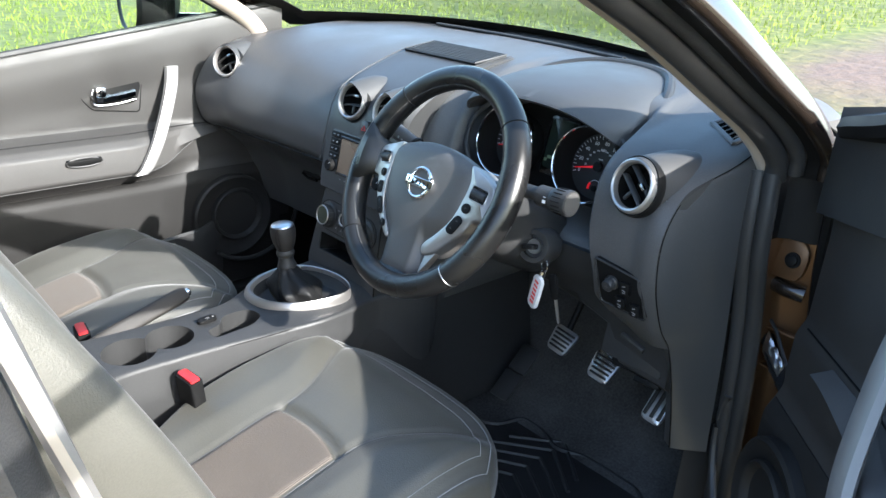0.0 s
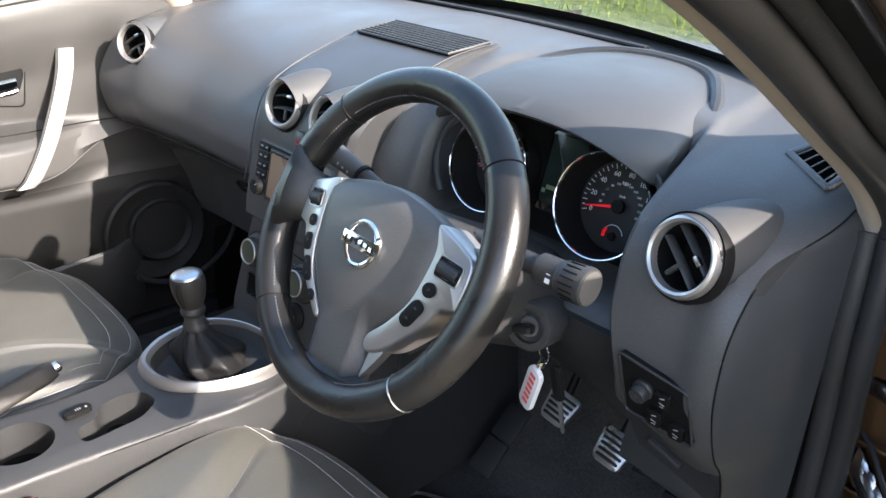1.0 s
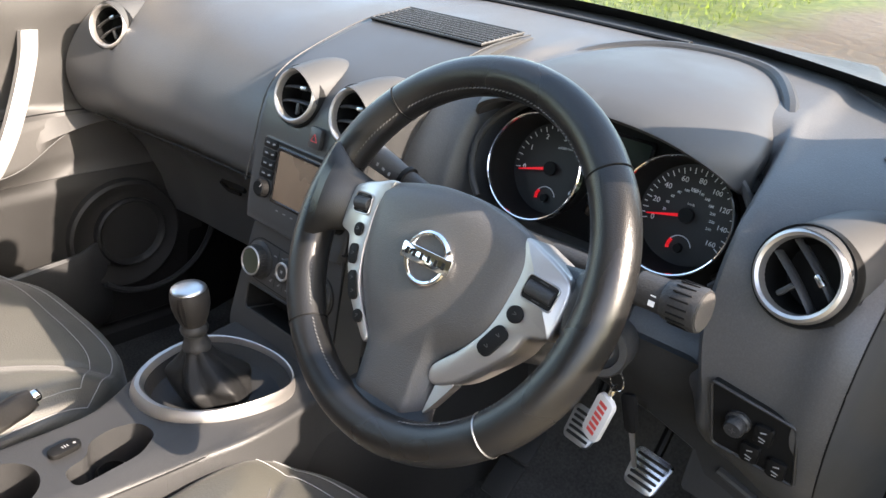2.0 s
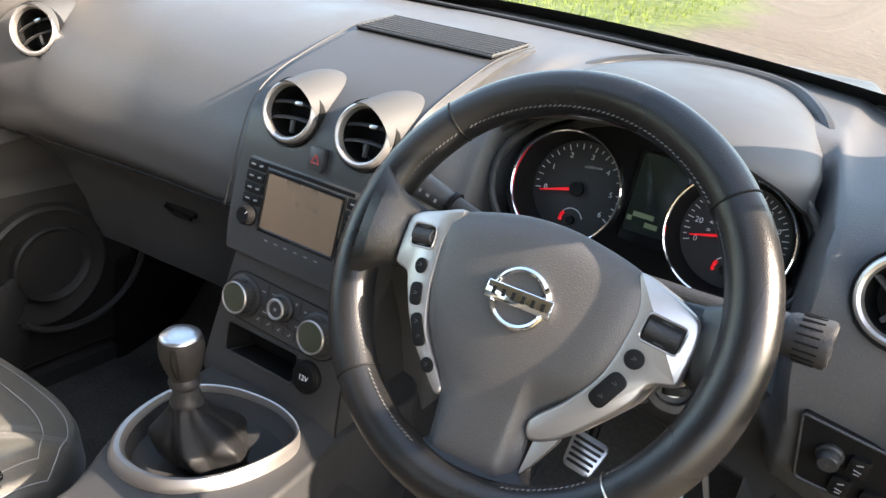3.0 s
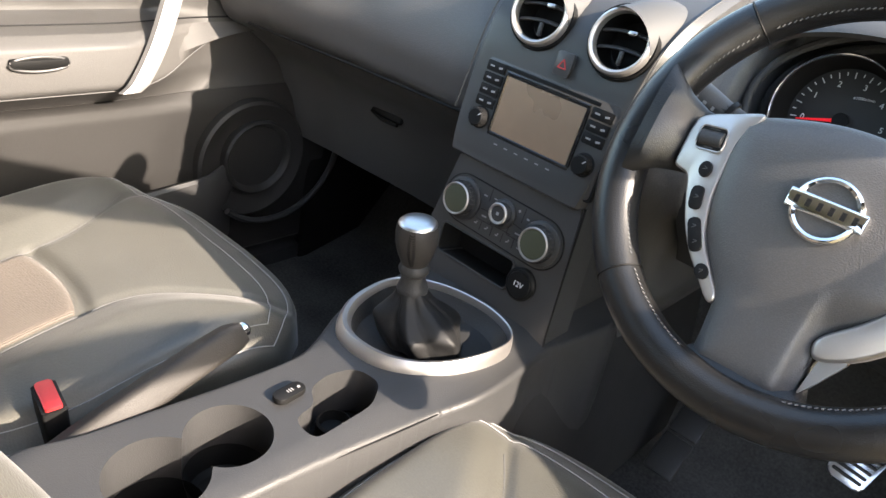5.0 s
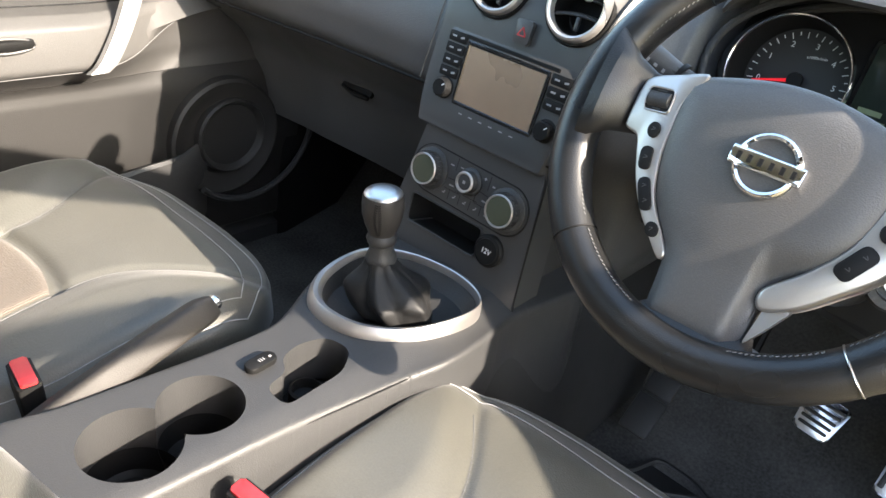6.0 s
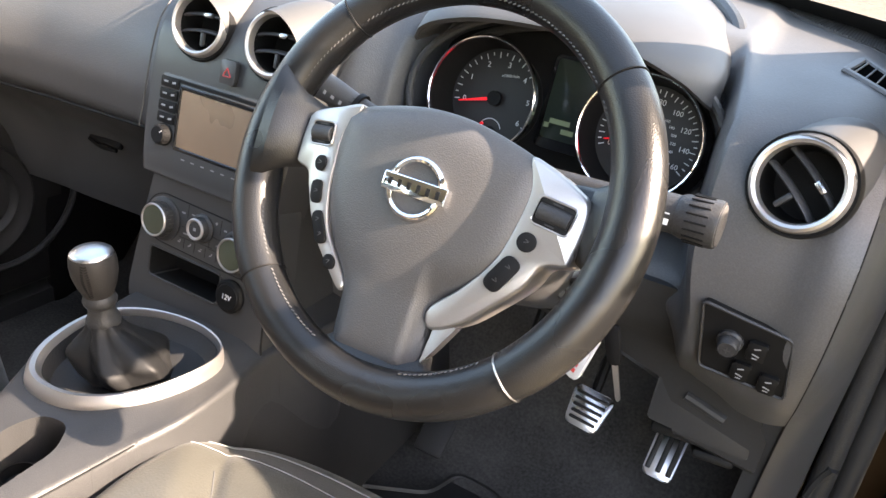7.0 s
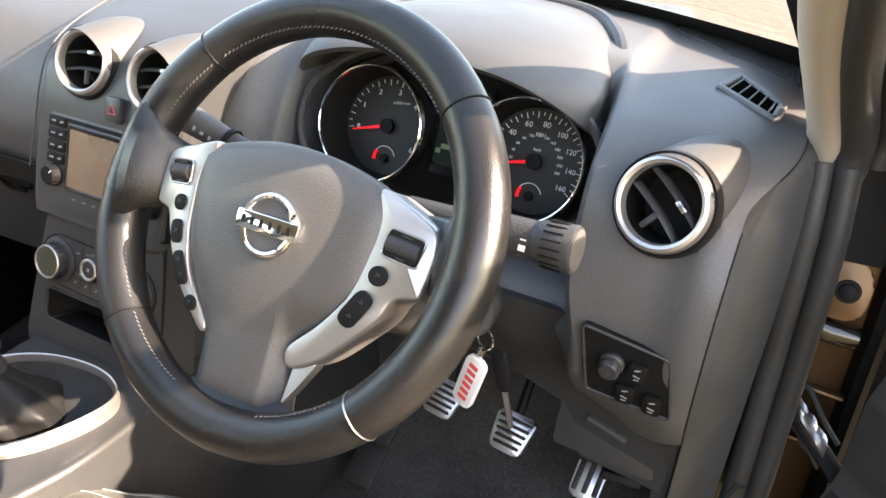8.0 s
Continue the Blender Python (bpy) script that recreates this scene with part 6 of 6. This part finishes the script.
def ground_material():
    m = bpy.data.materials.new("meadow_and_track")
    m.use_nodes = True
    nt = m.node_tree
    b = nt.nodes["Principled BSDF"]
    co = nt.nodes.new("ShaderNodeTexCoord").outputs["Object"]
    n1, n2, n3 = (nt.nodes.new("ShaderNodeTexNoise") for _ in range(3))
    for n, s, d in ((n1, .35, 4), (n2, 6.0, 6), (n3, 60.0, 3)):
        n.inputs["Scale"].default_value, n.inputs["Detail"].default_value = s, d
        nt.links.new(co, n.inputs["Vector"])
    grass_c = ramp(nt, n2.outputs[0], [(.3, (.042, .060, .008)), (.5, (.092, .112, .018)), (.72, (.17, .165, .035))])
    dirt_c = ramp(nt, n3.outputs[0], [(.3, (.075, .050, .034)), (.7, (.155, .110, .082))])
    xyz = nt.nodes.new("ShaderNodeSeparateXYZ")
    nt.links.new(co, xyz.inputs[0])
    # the track runs past the car's front right
    mth = nt.nodes.new("ShaderNodeMath")
    mth.operation = "MULTIPLY_ADD"
    nt.links.new(xyz.outputs[1], mth.inputs[0])
    mth.inputs[1].default_value = .02
    nt.links.new(xyz.outputs[0], mth.inputs[2])
    wob = nt.nodes.new("ShaderNodeMath")
    wob.operation = "MULTIPLY_ADD"
    nt.links.new(n1.outputs[0], wob.inputs[0])
    wob.inputs[1].default_value = 3.0
    nt.links.new(mth.outputs[0], wob.inputs[2])
    fac = nt.nodes.new("ShaderNodeMapRange")
    nt.links.new(wob.outputs[0], fac.inputs[0])
    fac.inputs[1].default_value, fac.inputs[2].default_value = -1.2, -.2
    near = nt.nodes.new("ShaderNodeMapRange")
    nt.links.new(xyz.outputs[1], near.inputs[0])
    near.inputs[1].default_value, near.inputs[2].default_value = 5.0, 8.0
    # unseen dirt added round the car to cut green light bouncing into the cabin
    worn = nt.nodes.new("ShaderNodeMapRange")
    nt.links.new(xyz.outputs[1], worn.inputs[0])
    worn.inputs[1].default_value, worn.inputs[2].default_value = 1.5, 3.5
    worn.inputs[3].default_value, worn.inputs[4].default_value = .65, 0.0
    most = nt.nodes.new("ShaderNodeMath")
    most.operation = "MAXIMUM"
    nt.links.new(near.outputs[0], most.inputs[0])
    nt.links.new(worn.outputs[0], most.inputs[1])
    both = nt.nodes.new("ShaderNodeMath")
    both.operation = "MULTIPLY"
    nt.links.new(fac.outputs[0], both.inputs[0])
    nt.links.new(most.outputs[0], both.inputs[1])
    mx = nt.nodes.new("ShaderNodeMix")
    mx.data_type = "RGBA"
    nt.links.new(both.outputs[0], mx.inputs[0])
    nt.links.new(grass_c, mx.inputs[6])
    nt.links.new(dirt_c, mx.inputs[7])
    nt.links.new(mx.outputs[2], b.inputs["Base Color"])
    b.inputs["Roughness"].default_value = .95
    bp = nt.nodes.new("ShaderNodeBump")
    bp.inputs["Distance"].default_value = .05
    nt.links.new(n2.outputs[0], bp.inputs["Height"])
    nt.links.new(bp.outputs[0], b.inputs["Normal"])
    return m


GROUND = ground_material()


def lie(x, y):
    """The meadow's height: level round the car, rising gently ahead."""
    rise = .07 * max(0.0, min(y, 60.0) - 4) * smooth(4, 9, y)
    return rise + (.08 * noise.noise(Vector((x * .15, y * .15, 0))) if math.hypot(x, y) > 5 else 0)


ticks = [-600, -200, -80] + [i * 1.5 for i in range(-30, 41)] + [80, 200, 600]
solo("ground", skin([[Vector((x, y, lie(x, y))) for x in ticks] for y in ticks], closed=False), GROUND, "sunlit meadow with a worn dirt and gravel track", "ground", "structure")
GRASS = material("grass_blades", (.085, .13, .015), (.23, .28, .045), .8, grain=3.0, patch=.6, spec=.2)
rng = random.Random(4)
bl_v, bl_f = [], []
for x0, x1, y0, y1, count in ((-15, -4, -2, 7, 9000), (-12, -2.8, 7, 18, 9000), (1.3, 4, -3, 3, 700)):
    for _ in range(count):
        x, y = rng.uniform(x0, x1), rng.uniform(y0, y1)
        z, hgt, a = lie(x, y) - .01, rng.uniform(.04, .11), rng.uniform(0, 6.28)
        w, lx, ly = rng.uniform(.006, .014), rng.uniform(-.05, .05), rng.uniform(-.05, .05)
        n = len(bl_v)
        bl_v += [(x - w * math.cos(a), y - w * math.sin(a), z), (x + w * math.cos(a), y + w * math.sin(a), z), (x + lx, y + ly, z + hgt)]
        bl_f.append((n, n + 1, n + 2))
me = bpy.data.meshes.new("grass")
me.from_pydata(bl_v, [], bl_f)
me.materials.append(GRASS)
tagged(new("grass", me), "bright green meadow grass in sunlight", "grass", "", "stuff")
